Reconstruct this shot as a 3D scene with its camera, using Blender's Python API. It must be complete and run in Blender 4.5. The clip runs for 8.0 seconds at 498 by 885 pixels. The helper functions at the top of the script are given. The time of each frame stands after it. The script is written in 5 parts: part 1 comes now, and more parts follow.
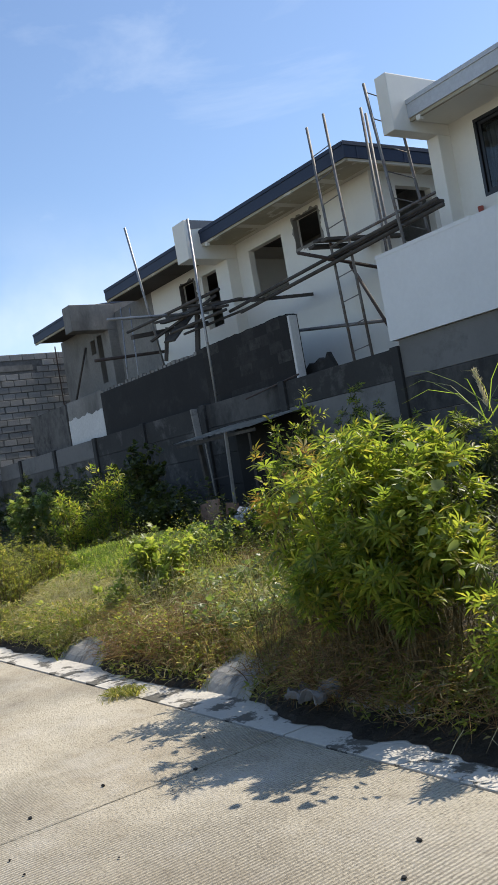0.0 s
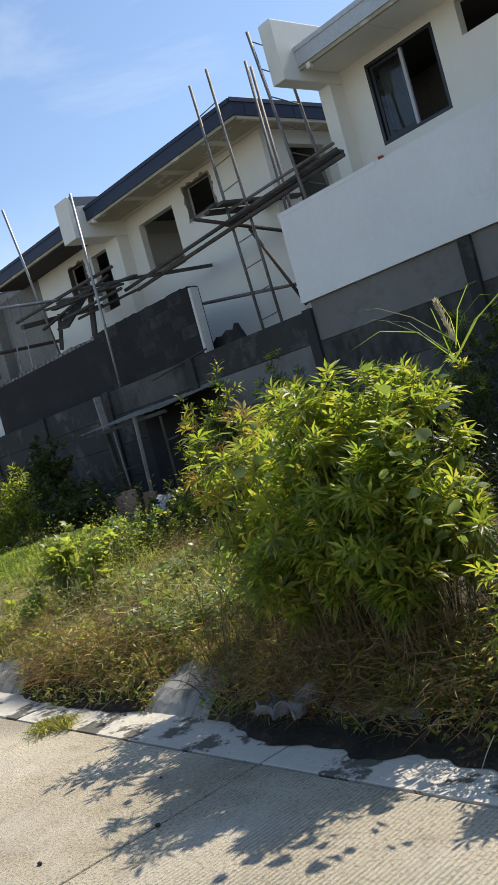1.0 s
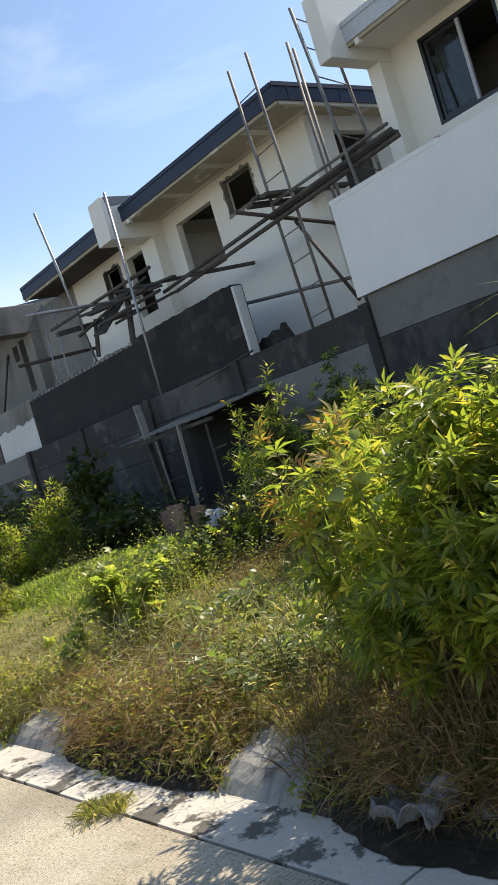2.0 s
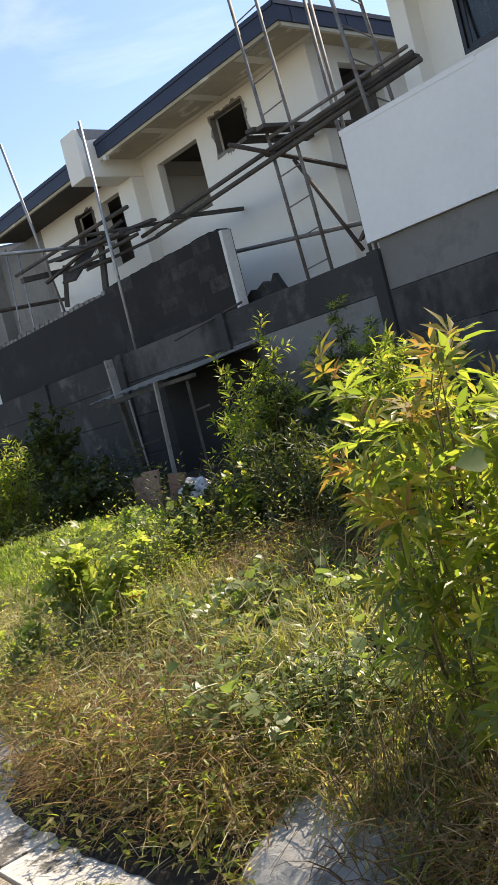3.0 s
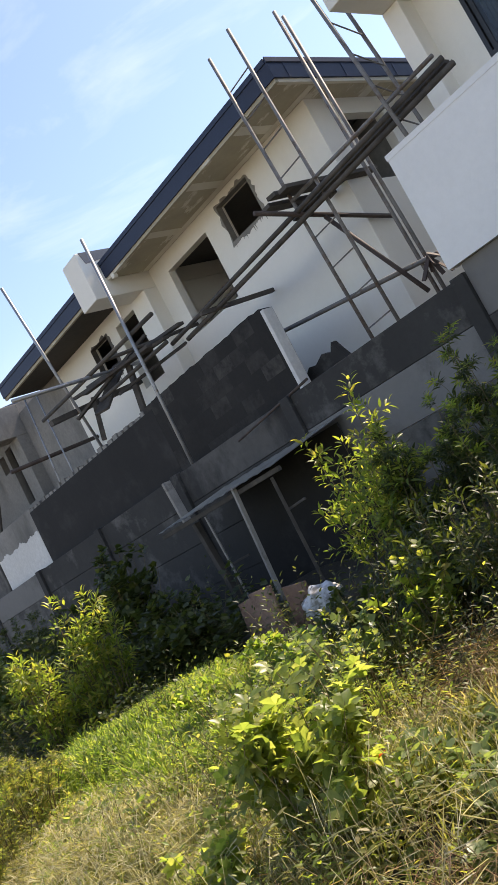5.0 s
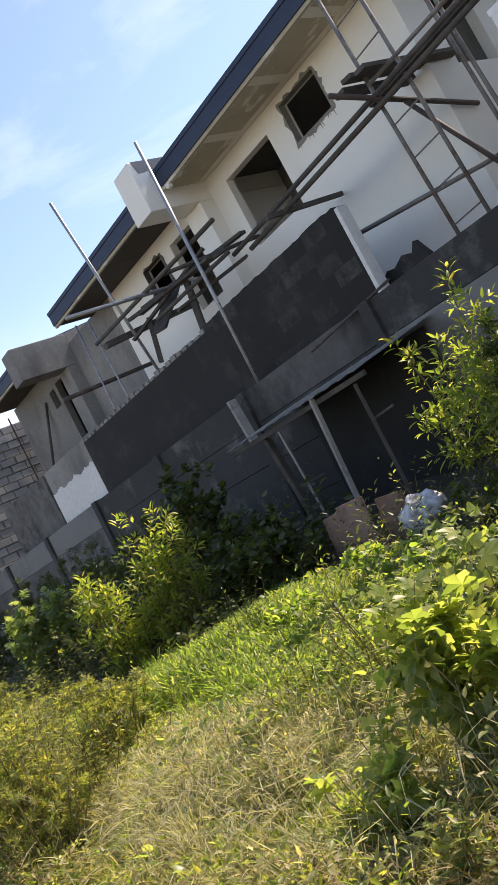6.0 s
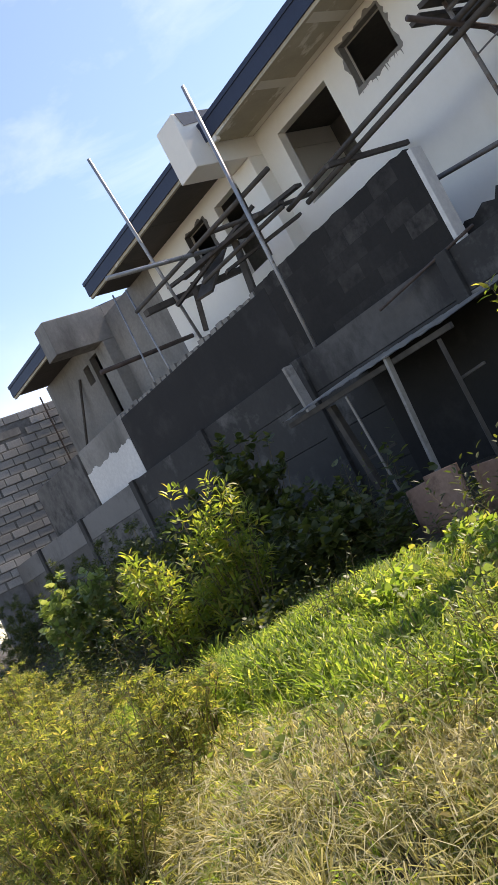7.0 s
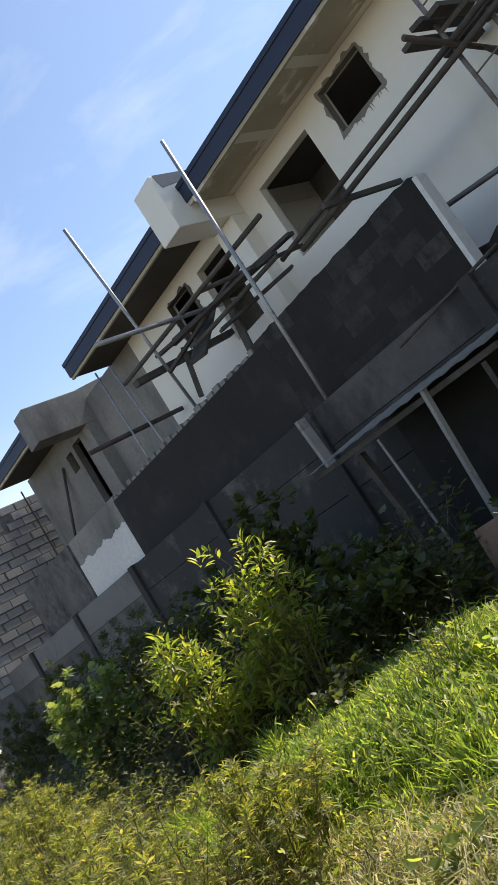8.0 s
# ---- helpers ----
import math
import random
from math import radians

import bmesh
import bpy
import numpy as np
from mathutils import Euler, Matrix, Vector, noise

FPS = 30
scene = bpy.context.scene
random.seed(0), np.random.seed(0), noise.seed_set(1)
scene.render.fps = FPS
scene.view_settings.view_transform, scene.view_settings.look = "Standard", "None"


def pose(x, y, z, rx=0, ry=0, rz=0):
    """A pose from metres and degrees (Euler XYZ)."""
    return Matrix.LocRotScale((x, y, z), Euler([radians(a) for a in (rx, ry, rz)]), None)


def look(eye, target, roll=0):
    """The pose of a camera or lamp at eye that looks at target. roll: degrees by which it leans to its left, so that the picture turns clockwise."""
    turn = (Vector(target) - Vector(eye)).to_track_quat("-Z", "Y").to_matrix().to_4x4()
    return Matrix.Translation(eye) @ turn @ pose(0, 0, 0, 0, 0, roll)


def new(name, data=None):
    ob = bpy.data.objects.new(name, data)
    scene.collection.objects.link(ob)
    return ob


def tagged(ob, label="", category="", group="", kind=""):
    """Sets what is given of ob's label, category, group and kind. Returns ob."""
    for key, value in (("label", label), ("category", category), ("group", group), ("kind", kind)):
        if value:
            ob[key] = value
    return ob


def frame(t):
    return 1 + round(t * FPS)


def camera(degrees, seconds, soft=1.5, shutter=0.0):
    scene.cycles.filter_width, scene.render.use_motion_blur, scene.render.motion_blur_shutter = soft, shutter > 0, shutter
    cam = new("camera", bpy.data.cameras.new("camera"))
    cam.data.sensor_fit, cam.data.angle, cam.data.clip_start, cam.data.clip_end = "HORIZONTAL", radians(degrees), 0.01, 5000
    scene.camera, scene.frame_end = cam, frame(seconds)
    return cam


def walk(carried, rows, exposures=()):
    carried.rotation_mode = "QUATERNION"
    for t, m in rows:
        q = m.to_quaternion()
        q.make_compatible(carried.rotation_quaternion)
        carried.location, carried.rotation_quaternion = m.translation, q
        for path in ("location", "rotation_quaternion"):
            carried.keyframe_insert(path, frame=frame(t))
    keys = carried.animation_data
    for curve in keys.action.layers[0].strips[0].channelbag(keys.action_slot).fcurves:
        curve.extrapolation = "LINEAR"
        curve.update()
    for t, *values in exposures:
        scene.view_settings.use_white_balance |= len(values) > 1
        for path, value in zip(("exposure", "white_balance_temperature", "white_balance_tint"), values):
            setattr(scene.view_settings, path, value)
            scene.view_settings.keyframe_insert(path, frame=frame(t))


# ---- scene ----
cam = camera(31.7, 8.0, soft=1.0)
PATH = [
    (0, (-0.414, -0.081, 1.292), (-2.06, 1.052, 1.356), -9.6),
    (0.5, (-0.805, 0.073, 1.28), (-2.41, 1.266, 1.288), -15.0),
    (1, (-1.208, 0.293, 1.246), (-2.73, 1.59, 1.233), -15.1),
    (1.5, (-1.677, 0.528, 1.261), (-3.209, 1.814, 1.263), -16.8),
    (2, (-2.028, 0.721, 1.329), (-3.598, 1.96, 1.351), -16.4),
    (2.2, (-2.262, 0.851, 1.325), (-3.842, 2.077, 1.33), -15.6),
    (3.3, (-3.498, 1.448, 1.286), (-5.017, 2.746, 1.206), -14.3),
    (3.5, (-3.688, 1.507, 1.256), (-5.239, 2.768, 1.177), -16.7),
    (4, (-4.007, 1.508, 1.304), (-5.435, 2.905, 1.412), -18.7),
    (4.5, (-4.437, 1.69, 1.353), (-5.896, 3.046, 1.532), -24.1),
    (5, (-4.854, 1.718, 1.364), (-6.351, 3.029, 1.571), -27.2),
    (5.2, (-4.98, 1.736, 1.362), (-6.493, 3.026, 1.574), -28.0),
    (6.3, (-6.04, 1.91, 1.239), (-7.647, 3.093, 1.373), -27.5),
    (6.5, (-6.223, 1.989, 1.242), (-7.811, 3.192, 1.417), -29.7),
    (7, (-6.715, 2.054, 1.278), (-8.34, 3.209, 1.429), -26.9),
    (7.5, (-7.15, 2.052, 1.263), (-8.723, 3.264, 1.502), -27.8),
    (8, (-7.675, 2.132, 1.332), (-9.194, 3.398, 1.626), -32.2),
]
EXPOSURES = [(0.0, 0.31, 6600, 11), (1.5, 0.43, 7100, 10), (2.1, 0.62, 7250, 12), (3.5, 0.88, 7400, 15), (5.0, 0.92, 7450, 18), (6.5, 0.91, 7300, 19), (7.5, 0.88, 7300, 18), (8.0, 0.6, 7250, 13)]
walk(cam, [(t, look(eye, target, roll)) for t, eye, target, roll in PATH], EXPOSURES)

# ---- light ----
SUN_DIR = Vector((0.05, 0.83, 1.0)).normalized()
sun_data = bpy.data.lights.new("sun", "SUN")
sun_data.energy, sun_data.angle, sun_data.color = 5.0, radians(0.5), (1.0, 0.94, 0.82)
sun = new("sun", sun_data)
sun.rotation_mode = "QUATERNION"
sun.rotation_quaternion = SUN_DIR.to_track_quat("Z", "Y")
sun.location = (0, 0, 40)

world = bpy.data.worlds.new("sky")
scene.world = world
world.use_nodes = True
wn, wl = world.node_tree.nodes, world.node_tree.links
sky = wn.new("ShaderNodeTexSky")
sky.sky_type, sky.sun_disc = "NISHITA", False
sky.sun_elevation = math.asin(SUN_DIR.z)
sky.sun_rotation = math.atan2(SUN_DIR.x, SUN_DIR.y)
sky.air_density, sky.dust_density, sky.ozone_density = 1.0, 0.3, 3.0
geo = wn.new("ShaderNodeTexCoord")
cmap = wn.new("ShaderNodeMapping")
cmap.inputs["Scale"].default_value = (2.2, 2.2, 7.0)
cmap.inputs["Rotation"].default_value = (0.25, 0.1, 0.6)
wl.new(geo.outputs["Generated"], cmap.inputs["Vector"])
cn = wn.new("ShaderNodeTexNoise")
cn.inputs["Scale"].default_value, cn.inputs["Detail"].default_value, cn.inputs["Roughness"].default_value = 1.6, 6.0, 0.6
cn.inputs["Distortion"].default_value = 0.6
wl.new(cmap.outputs["Vector"], cn.inputs["Vector"])
cramp = wn.new("ShaderNodeMapRange")
cramp.inputs["From Min"].default_value, cramp.inputs["From Max"].default_value = 0.54, 1.7
wl.new(cn.outputs["Fac"], cramp.inputs["Value"])
cmix = wn.new("ShaderNodeMix")
cmix.data_type = "RGBA"
split = wn.new("ShaderNodeSeparateXYZ")
wl.new(geo.outputs["Generated"], split.inputs["Vector"])
low = wn.new("ShaderNodeMapRange")
low.interpolation_type = "SMOOTHSTEP"
low.inputs["From Min"].default_value, low.inputs["From Max"].default_value = 0.34, 0.14
wl.new(split.outputs["Z"], low.inputs["Value"])
puff = wn.new("ShaderNodeTexNoise")
puff.inputs["Scale"].default_value, puff.inputs["Detail"].default_value, puff.inputs["Roughness"].default_value = 3.2, 7.0, 0.55
wl.new(geo.outputs["Generated"], puff.inputs["Vector"])
puff_in = wn.new("ShaderNodeMapRange")
puff_in.inputs["From Min"].default_value, puff_in.inputs["From Max"].default_value = 0.47, 0.8
wl.new(puff.outputs["Fac"], puff_in.inputs["Value"])
banked = wn.new("ShaderNodeMath")
banked.operation = "MULTIPLY"
wl.new(low.outputs["Result"], banked.inputs[0])
wl.new(puff_in.outputs["Result"], banked.inputs[1])
clouds = wn.new("ShaderNodeMath")
clouds.operation = "MAXIMUM"
wl.new(banked.outputs[0], clouds.inputs[0])
wl.new(cramp.outputs["Result"], clouds.inputs[1])
wl.new(clouds.outputs[0], cmix.inputs["Factor"])
wl.new(sky.outputs["Color"], cmix.inputs["A"])
cmix.inputs["B"].default_value = (5.8, 6.4, 7.0, 1)
bg = wn["Background"]
wl.new(cmix.outputs["Result"], bg.inputs["Color"])
bg.inputs["Strength"].default_value = 0.15


# ---- materials ----
def material(name, build):
    m = bpy.data.materials.new(name)
    m.use_nodes = True
    nt = m.node_tree
    build(nt, nt.nodes["Principled BSDF"])
    return m


def noise_node(nt, scale, detail=5.0, rough=0.6, vec=None, stretch=None):
    n = nt.nodes.new("ShaderNodeTexNoise")
    n.inputs["Scale"].default_value, n.inputs["Detail"].default_value, n.inputs["Roughness"].default_value = scale, detail, rough
    if vec is None:
        g = nt.nodes.new("ShaderNodeNewGeometry")
        vec = g.outputs["Position"]
    if stretch:
        mp = nt.nodes.new("ShaderNodeMapping")
        mp.inputs["Scale"].default_value = stretch
        nt.links.new(vec, mp.inputs["Vector"])
        vec = mp.outputs["Vector"]
    nt.links.new(vec, n.inputs["Vector"])
    return n.outputs["Fac"]


def ramp(nt, fac, stops):
    r = nt.nodes.new("ShaderNodeValToRGB")
    el = r.color_ramp.elements
    while len(el) < len(stops):
        el.new(0.5)
    for e, (p, c) in zip(el, stops):
        e.position, e.color = p, (*c, 1)
    nt.links.new(fac, r.inputs["Fac"])
    return r.outputs["Color"]


def mix(nt, fac, a, b, mode="MIX"):
    n = nt.nodes.new("ShaderNodeMix")
    n.data_type, n.blend_type = "RGBA", mode
    for key, v in (("Factor", fac), ("A", a), ("B", b)):
        sock = n.inputs[key]
        if isinstance(v, bpy.types.NodeSocket):
            nt.links.new(v, sock)
        else:
            sock.default_value = v if key == "Factor" else (*v, 1)
    return n.outputs["Result"]


def stretch_range(nt, v, a, b, lo=0.0, hi=1.0):
    n = nt.nodes.new("ShaderNodeMapRange")
    for key, val in (("From Min", a), ("From Max", b), ("To Min", lo), ("To Max", hi)):
        n.inputs[key].default_value = val
    nt.links.new(v, n.inputs["Value"])
    return n.outputs["Result"]


def bump(nt, p, height, strength, distance):
    b = nt.nodes.new("ShaderNodeBump")
    b.inputs["Strength"].default_value, b.inputs["Distance"].default_value = strength, distance
    nt.links.new(height, b.inputs["Height"])
    nt.links.new(b.outputs["Normal"], p.inputs["Normal"])


def surface(name, dark, light, big=0.8, fine=14.0, rough=0.85, relief=0.4, depth=0.01, stain=None, stain_at=(0.55, 0.75), stain_scale=0.6,
            stain_stretch=None, random_tone=0.0, metal=0.0, grain=0.35, lighten=None):
    """A mineral or painted surface: two tones, grain, one kind of stain."""
    def build(nt, p):
        c = ramp(nt, noise_node(nt, big), [(0.3, dark), (0.7, light)])
        g = noise_node(nt, fine, 6, 0.7)
        c = mix(nt, stretch_range(nt, g, 0.35, 0.65, 0.0, grain), c, tuple(v * 0.6 for v in dark))
        if stain:
            s = noise_node(nt, stain_scale, 7, 0.68, stretch=stain_stretch)
            c = mix(nt, stretch_range(nt, s, *stain_at), c, stain)
        if random_tone:
            o = nt.nodes.new("ShaderNodeObjectInfo")
            c = mix(nt, stretch_range(nt, o.outputs["Random"], 0, 1, 0, random_tone), c, tuple(v * 0.35 for v in dark))
        if lighten:
            o = nt.nodes.new("ShaderNodeObjectInfo")
            patchy = noise_node(nt, 3.5, 5, 0.7)
            both = nt.nodes.new("ShaderNodeMath")
            both.operation = "MULTIPLY"
            nt.links.new(stretch_range(nt, o.outputs["Random"], 0.45, 1.0), both.inputs[0])
            nt.links.new(stretch_range(nt, patchy, 0.4, 0.6), both.inputs[1])
            c = mix(nt, both.outputs[0], c, lighten)
        nt.links.new(c, p.inputs["Base Color"])
        p.inputs["Roughness"].default_value, p.inputs["Metallic"].default_value = rough, metal
        bump(nt, p, g, relief, depth)
    return material(name, build)


MAT = {
    "white": surface("white_paint", (0.78, 0.75, 0.67), (0.84, 0.81, 0.73), stain=(0.72, 0.655, 0.53), stain_at=(0.58, 0.85), stain_stretch=(1, 1, 0.35), relief=0.06, depth=0.002, rough=0.7, grain=0.05),
    "fence_white": surface("fence_white_paint", (0.72, 0.72, 0.71), (0.78, 0.78, 0.77), stain=(0.55, 0.54, 0.51), stain_at=(0.56, 0.85), stain_scale=0.9, relief=0.12, depth=0.004, rough=0.75, grain=0.1),
    "soffit": surface("soffit_board", (0.37, 0.325, 0.235), (0.48, 0.425, 0.31), big=1.5, stain=(0.62, 0.58, 0.48), stain_at=(0.55, 0.6), stain_scale=1.3, stain_stretch=(1, 2.5, 1), relief=0.1, depth=0.003, grain=0.1),
    "putty": surface("soffit_putty", (0.60, 0.56, 0.46), (0.70, 0.66, 0.56), relief=0.1, depth=0.003, grain=0.08),
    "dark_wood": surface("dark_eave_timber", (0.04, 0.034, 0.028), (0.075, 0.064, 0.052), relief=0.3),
    "grey_plaster": surface("grey_plaster", (0.20, 0.19, 0.17), (0.30, 0.285, 0.26), stain=(0.11, 0.105, 0.095), stain_at=(0.5, 0.72), stain_scale=1.1, stain_stretch=(1, 1, 0.4), relief=0.35, depth=0.008),
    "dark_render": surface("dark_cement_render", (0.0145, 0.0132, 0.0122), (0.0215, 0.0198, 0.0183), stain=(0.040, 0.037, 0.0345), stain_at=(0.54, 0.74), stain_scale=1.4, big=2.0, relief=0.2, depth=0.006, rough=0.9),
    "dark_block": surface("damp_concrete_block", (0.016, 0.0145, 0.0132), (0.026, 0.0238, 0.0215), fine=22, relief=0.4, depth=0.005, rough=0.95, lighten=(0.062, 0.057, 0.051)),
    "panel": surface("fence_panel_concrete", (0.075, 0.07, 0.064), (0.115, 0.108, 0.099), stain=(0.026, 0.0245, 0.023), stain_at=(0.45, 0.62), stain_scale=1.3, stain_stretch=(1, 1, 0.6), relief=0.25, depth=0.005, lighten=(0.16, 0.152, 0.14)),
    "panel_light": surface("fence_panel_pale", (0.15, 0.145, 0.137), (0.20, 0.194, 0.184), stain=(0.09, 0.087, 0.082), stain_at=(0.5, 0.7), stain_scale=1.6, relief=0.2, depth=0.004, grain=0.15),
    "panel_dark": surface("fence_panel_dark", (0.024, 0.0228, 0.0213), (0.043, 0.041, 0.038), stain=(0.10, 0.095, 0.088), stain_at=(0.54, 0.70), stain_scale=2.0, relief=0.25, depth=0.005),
    "patch": surface("skim_coat", (0.62, 0.61, 0.58), (0.70, 0.69, 0.66), relief=0.2, depth=0.004),
    "block": surface("raw_concrete_block", (0.30, 0.293, 0.28), (0.45, 0.44, 0.42), fine=26, relief=0.6, depth=0.008, rough=0.95, random_tone=0.45),
    "mortar": surface("mortar", (0.12, 0.117, 0.11), (0.23, 0.225, 0.215), relief=0.5, big=3),
    "fascia": surface("navy_painted_metal", (0.015, 0.026, 0.058), (0.021, 0.034, 0.07), stain=(0.035, 0.048, 0.08), stain_at=(0.6, 0.8), relief=0.08, depth=0.003, rough=0.6),
    "roof": surface("navy_roof_sheet", (0.03, 0.045, 0.08), (0.045, 0.06, 0.1), relief=0.1, rough=0.45),
    "rooftrim": surface("grey_roof_trim", (0.5, 0.52, 0.55), (0.56, 0.58, 0.6), relief=0.1, rough=0.5),
    "flash": surface("grey_flashing_paint", (0.12, 0.13, 0.15), (0.17, 0.18, 0.2), relief=0.1, rough=0.6),
    "steel": surface("galvanised_pipe", (0.30, 0.31, 0.32), (0.42, 0.42, 0.42), big=6, fine=60, stain=(0.16, 0.12, 0.09), stain_at=(0.55, 0.7), stain_scale=7, relief=0.15, depth=0.002, rough=0.5, metal=0.6),
    "pipe": surface("dull_scaffold_pipe", (0.15, 0.145, 0.14), (0.24, 0.23, 0.22), big=6, fine=60, stain=(0.12, 0.08, 0.055), stain_at=(0.5, 0.66), stain_scale=7, relief=0.2, depth=0.002, rough=0.65, metal=0.25),
    "rust": surface("rusty_pipe", (0.05, 0.036, 0.03), (0.10, 0.072, 0.06), big=6, fine=50, relief=0.3, depth=0.002, rough=0.8),
    "bamboo": surface("weathered_timber", (0.05, 0.044, 0.038), (0.115, 0.10, 0.084), big=5, fine=40, stain=(0.05, 0.045, 0.04), stain_at=(0.52, 0.7), stain_scale=3, relief=0.4, depth=0.004, rough=0.9),
    # plaster coloured dark so the rooms' lack of light is in the tone
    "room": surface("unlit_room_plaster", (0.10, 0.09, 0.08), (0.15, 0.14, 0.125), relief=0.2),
    "road": None,
    "soil": surface("dry_soil", (0.04, 0.032, 0.023), (0.08, 0.064, 0.044), fine=30, relief=0.8, depth=0.02, stain=(0.05, 0.06, 0.02)),
    "spill": surface("damp_dark_soil", (0.032, 0.026, 0.019), (0.075, 0.06, 0.042), big=6, fine=45, relief=0.9, depth=0.02, stain=(0.13, 0.11, 0.08), stain_at=(0.58, 0.7), stain_scale=14),
    "gutter": surface("gutter_concrete", (0.47, 0.435, 0.375), (0.60, 0.56, 0.49), fine=30, stain=(0.10, 0.092, 0.075), stain_at=(0.53, 0.57), stain_scale=3.2, relief=0.8, depth=0.01, grain=0.24),
    "bank": surface("bank_lining_concrete", (0.46, 0.44, 0.40), (0.62, 0.60, 0.56), fine=20, stain=(0.17, 0.16, 0.145), stain_at=(0.52, 0.66), stain_scale=9, stain_stretch=(1, 0.3, 0.3), relief=0.6, depth=0.012),
    "zinc": surface("zinc_sheet", (0.30, 0.32, 0.34), (0.42, 0.44, 0.46), relief=0.1, rough=0.5, metal=0.3, stain=(0.25, 0.22, 0.2), stain_at=(0.58, 0.75), stain_scale=3),
    "post": surface("pale_grey_timber", (0.24, 0.225, 0.2), (0.34, 0.32, 0.29), big=4, fine=40, stain=(0.14, 0.125, 0.105), stain_at=(0.55, 0.7), stain_scale=5, relief=0.3, depth=0.003),
    "wood": surface("old_brown_board", (0.17, 0.095, 0.068), (0.28, 0.18, 0.135), big=3, fine=30, stain=(0.08, 0.045, 0.03), stain_at=(0.52, 0.66), stain_scale=4, relief=0.4, depth=0.005),
    "sack": surface("white_plastic_sack", (0.45, 0.45, 0.46), (0.6, 0.6, 0.61), relief=0.3, rough=0.5, stain=(0.2, 0.18, 0.15), stain_at=(0.45, 0.6), stain_scale=7),
    "frame": surface("black_window_frame", (0.012, 0.012, 0.014), (0.02, 0.02, 0.022), relief=0.02, rough=0.35),
    "alu": surface("pale_window_stile", (0.42, 0.43, 0.45), (0.5, 0.5, 0.52), relief=0.05, rough=0.4),
    "debris": surface("grey_debris", (0.17, 0.17, 0.172), (0.27, 0.27, 0.272), relief=0.4, rough=0.7, stain=(0.12, 0.11, 0.1), stain_at=(0.5, 0.65), stain_scale=6),
    "red": surface("faded_red_plastic", (0.35, 0.08, 0.06), (0.45, 0.12, 0.09), relief=0.1),
}


def road_build(nt, p):
    c = ramp(nt, noise_node(nt, 0.9, 8, 0.7), [(0.32, (0.36, 0.30, 0.215)), (0.5, (0.48, 0.42, 0.315)), (0.68, (0.60, 0.54, 0.425))])
    dirt = noise_node(nt, 9, 8, 0.75)
    c = mix(nt, stretch_range(nt, dirt, 0.55, 0.7, 0, 0.6), c, (0.2, 0.165, 0.115))
    g = noise_node(nt, 70, 6, 0.8)
    c = mix(nt, stretch_range(nt, g, 0.5, 0.62, 0.0, 0.85), c, (0.13, 0.11, 0.078))
    s = noise_node(nt, 2.3, 7, 0.7)
    c = mix(nt, stretch_range(nt, s, 0.5, 0.68, 0, 0.5), c, (0.55, 0.505, 0.43))
    geo_n = nt.nodes.new("ShaderNodeNewGeometry")
    w = nt.nodes.new("ShaderNodeTexWave")
    w.wave_type, w.bands_direction = "BANDS", "X"
    w.inputs["Scale"].default_value, w.inputs["Distortion"].default_value, w.inputs["Detail"].default_value, w.inputs["Detail Scale"].default_value = 16.0, 0.5, 3.0, 2.0
    nt.links.new(geo_n.outputs["Position"], w.inputs["Vector"])
    worn = stretch_range(nt, noise_node(nt, 0.5, 4), 0.42, 0.58, 0.2, 1.0)
    gm = nt.nodes.new("ShaderNodeMath")
    gm.operation = "MULTIPLY"
    nt.links.new(w.outputs["Fac"], gm.inputs[0])
    nt.links.new(worn, gm.inputs[1])
    c = mix(nt, stretch_range(nt, gm.outputs[0], 0.3, 1.0, 0.0, 0.75), c, (0.15, 0.13, 0.10))
    nt.links.new(c, p.inputs["Base Color"])
    p.inputs["Roughness"].default_value = 0.9
    add = nt.nodes.new("ShaderNodeMath")
    add.operation = "ADD"
    nt.links.new(gm.outputs[0], add.inputs[0])
    nt.links.new(g, add.inputs[1])
    bump(nt, p, add.outputs[0], 0.8, 0.013)


MAT["road"] = material("broomed_road_concrete", road_build)


def leaf_material(name, stops, back=0.5, rough=0.45, glow=3.6):
    """Thin foliage: a colour for every leaf, with light coming through."""
    def build(nt, p):
        g = nt.nodes.new("ShaderNodeNewGeometry")
        c = ramp(nt, g.outputs["Random Per Island"], stops)
        c = mix(nt, stretch_range(nt, noise_node(nt, 60, 3), 0.45, 0.7, 0, 0.3), c, stops[0][1])
        nt.links.new(c, p.inputs["Base Color"])
        p.inputs["Roughness"].default_value = rough + 0.12
        p.inputs["Specular IOR Level"].default_value = 0.4
        t = nt.nodes.new("ShaderNodeBsdfTranslucent")
        warm = mix(nt, 1.0, c, (glow, glow * 0.98, glow * 0.5), "MULTIPLY")
        nt.links.new(warm, t.inputs["Color"])
        m = nt.nodes.new("ShaderNodeMixShader")
        m.inputs["Fac"].default_value = back
        nt.links.new(p.outputs["BSDF"], m.inputs[1])
        nt.links.new(t.outputs["BSDF"], m.inputs[2])
        nt.links.new(m.outputs["Shader"], nt.nodes["Material Output"].inputs["Surface"])
    return material(name, build)


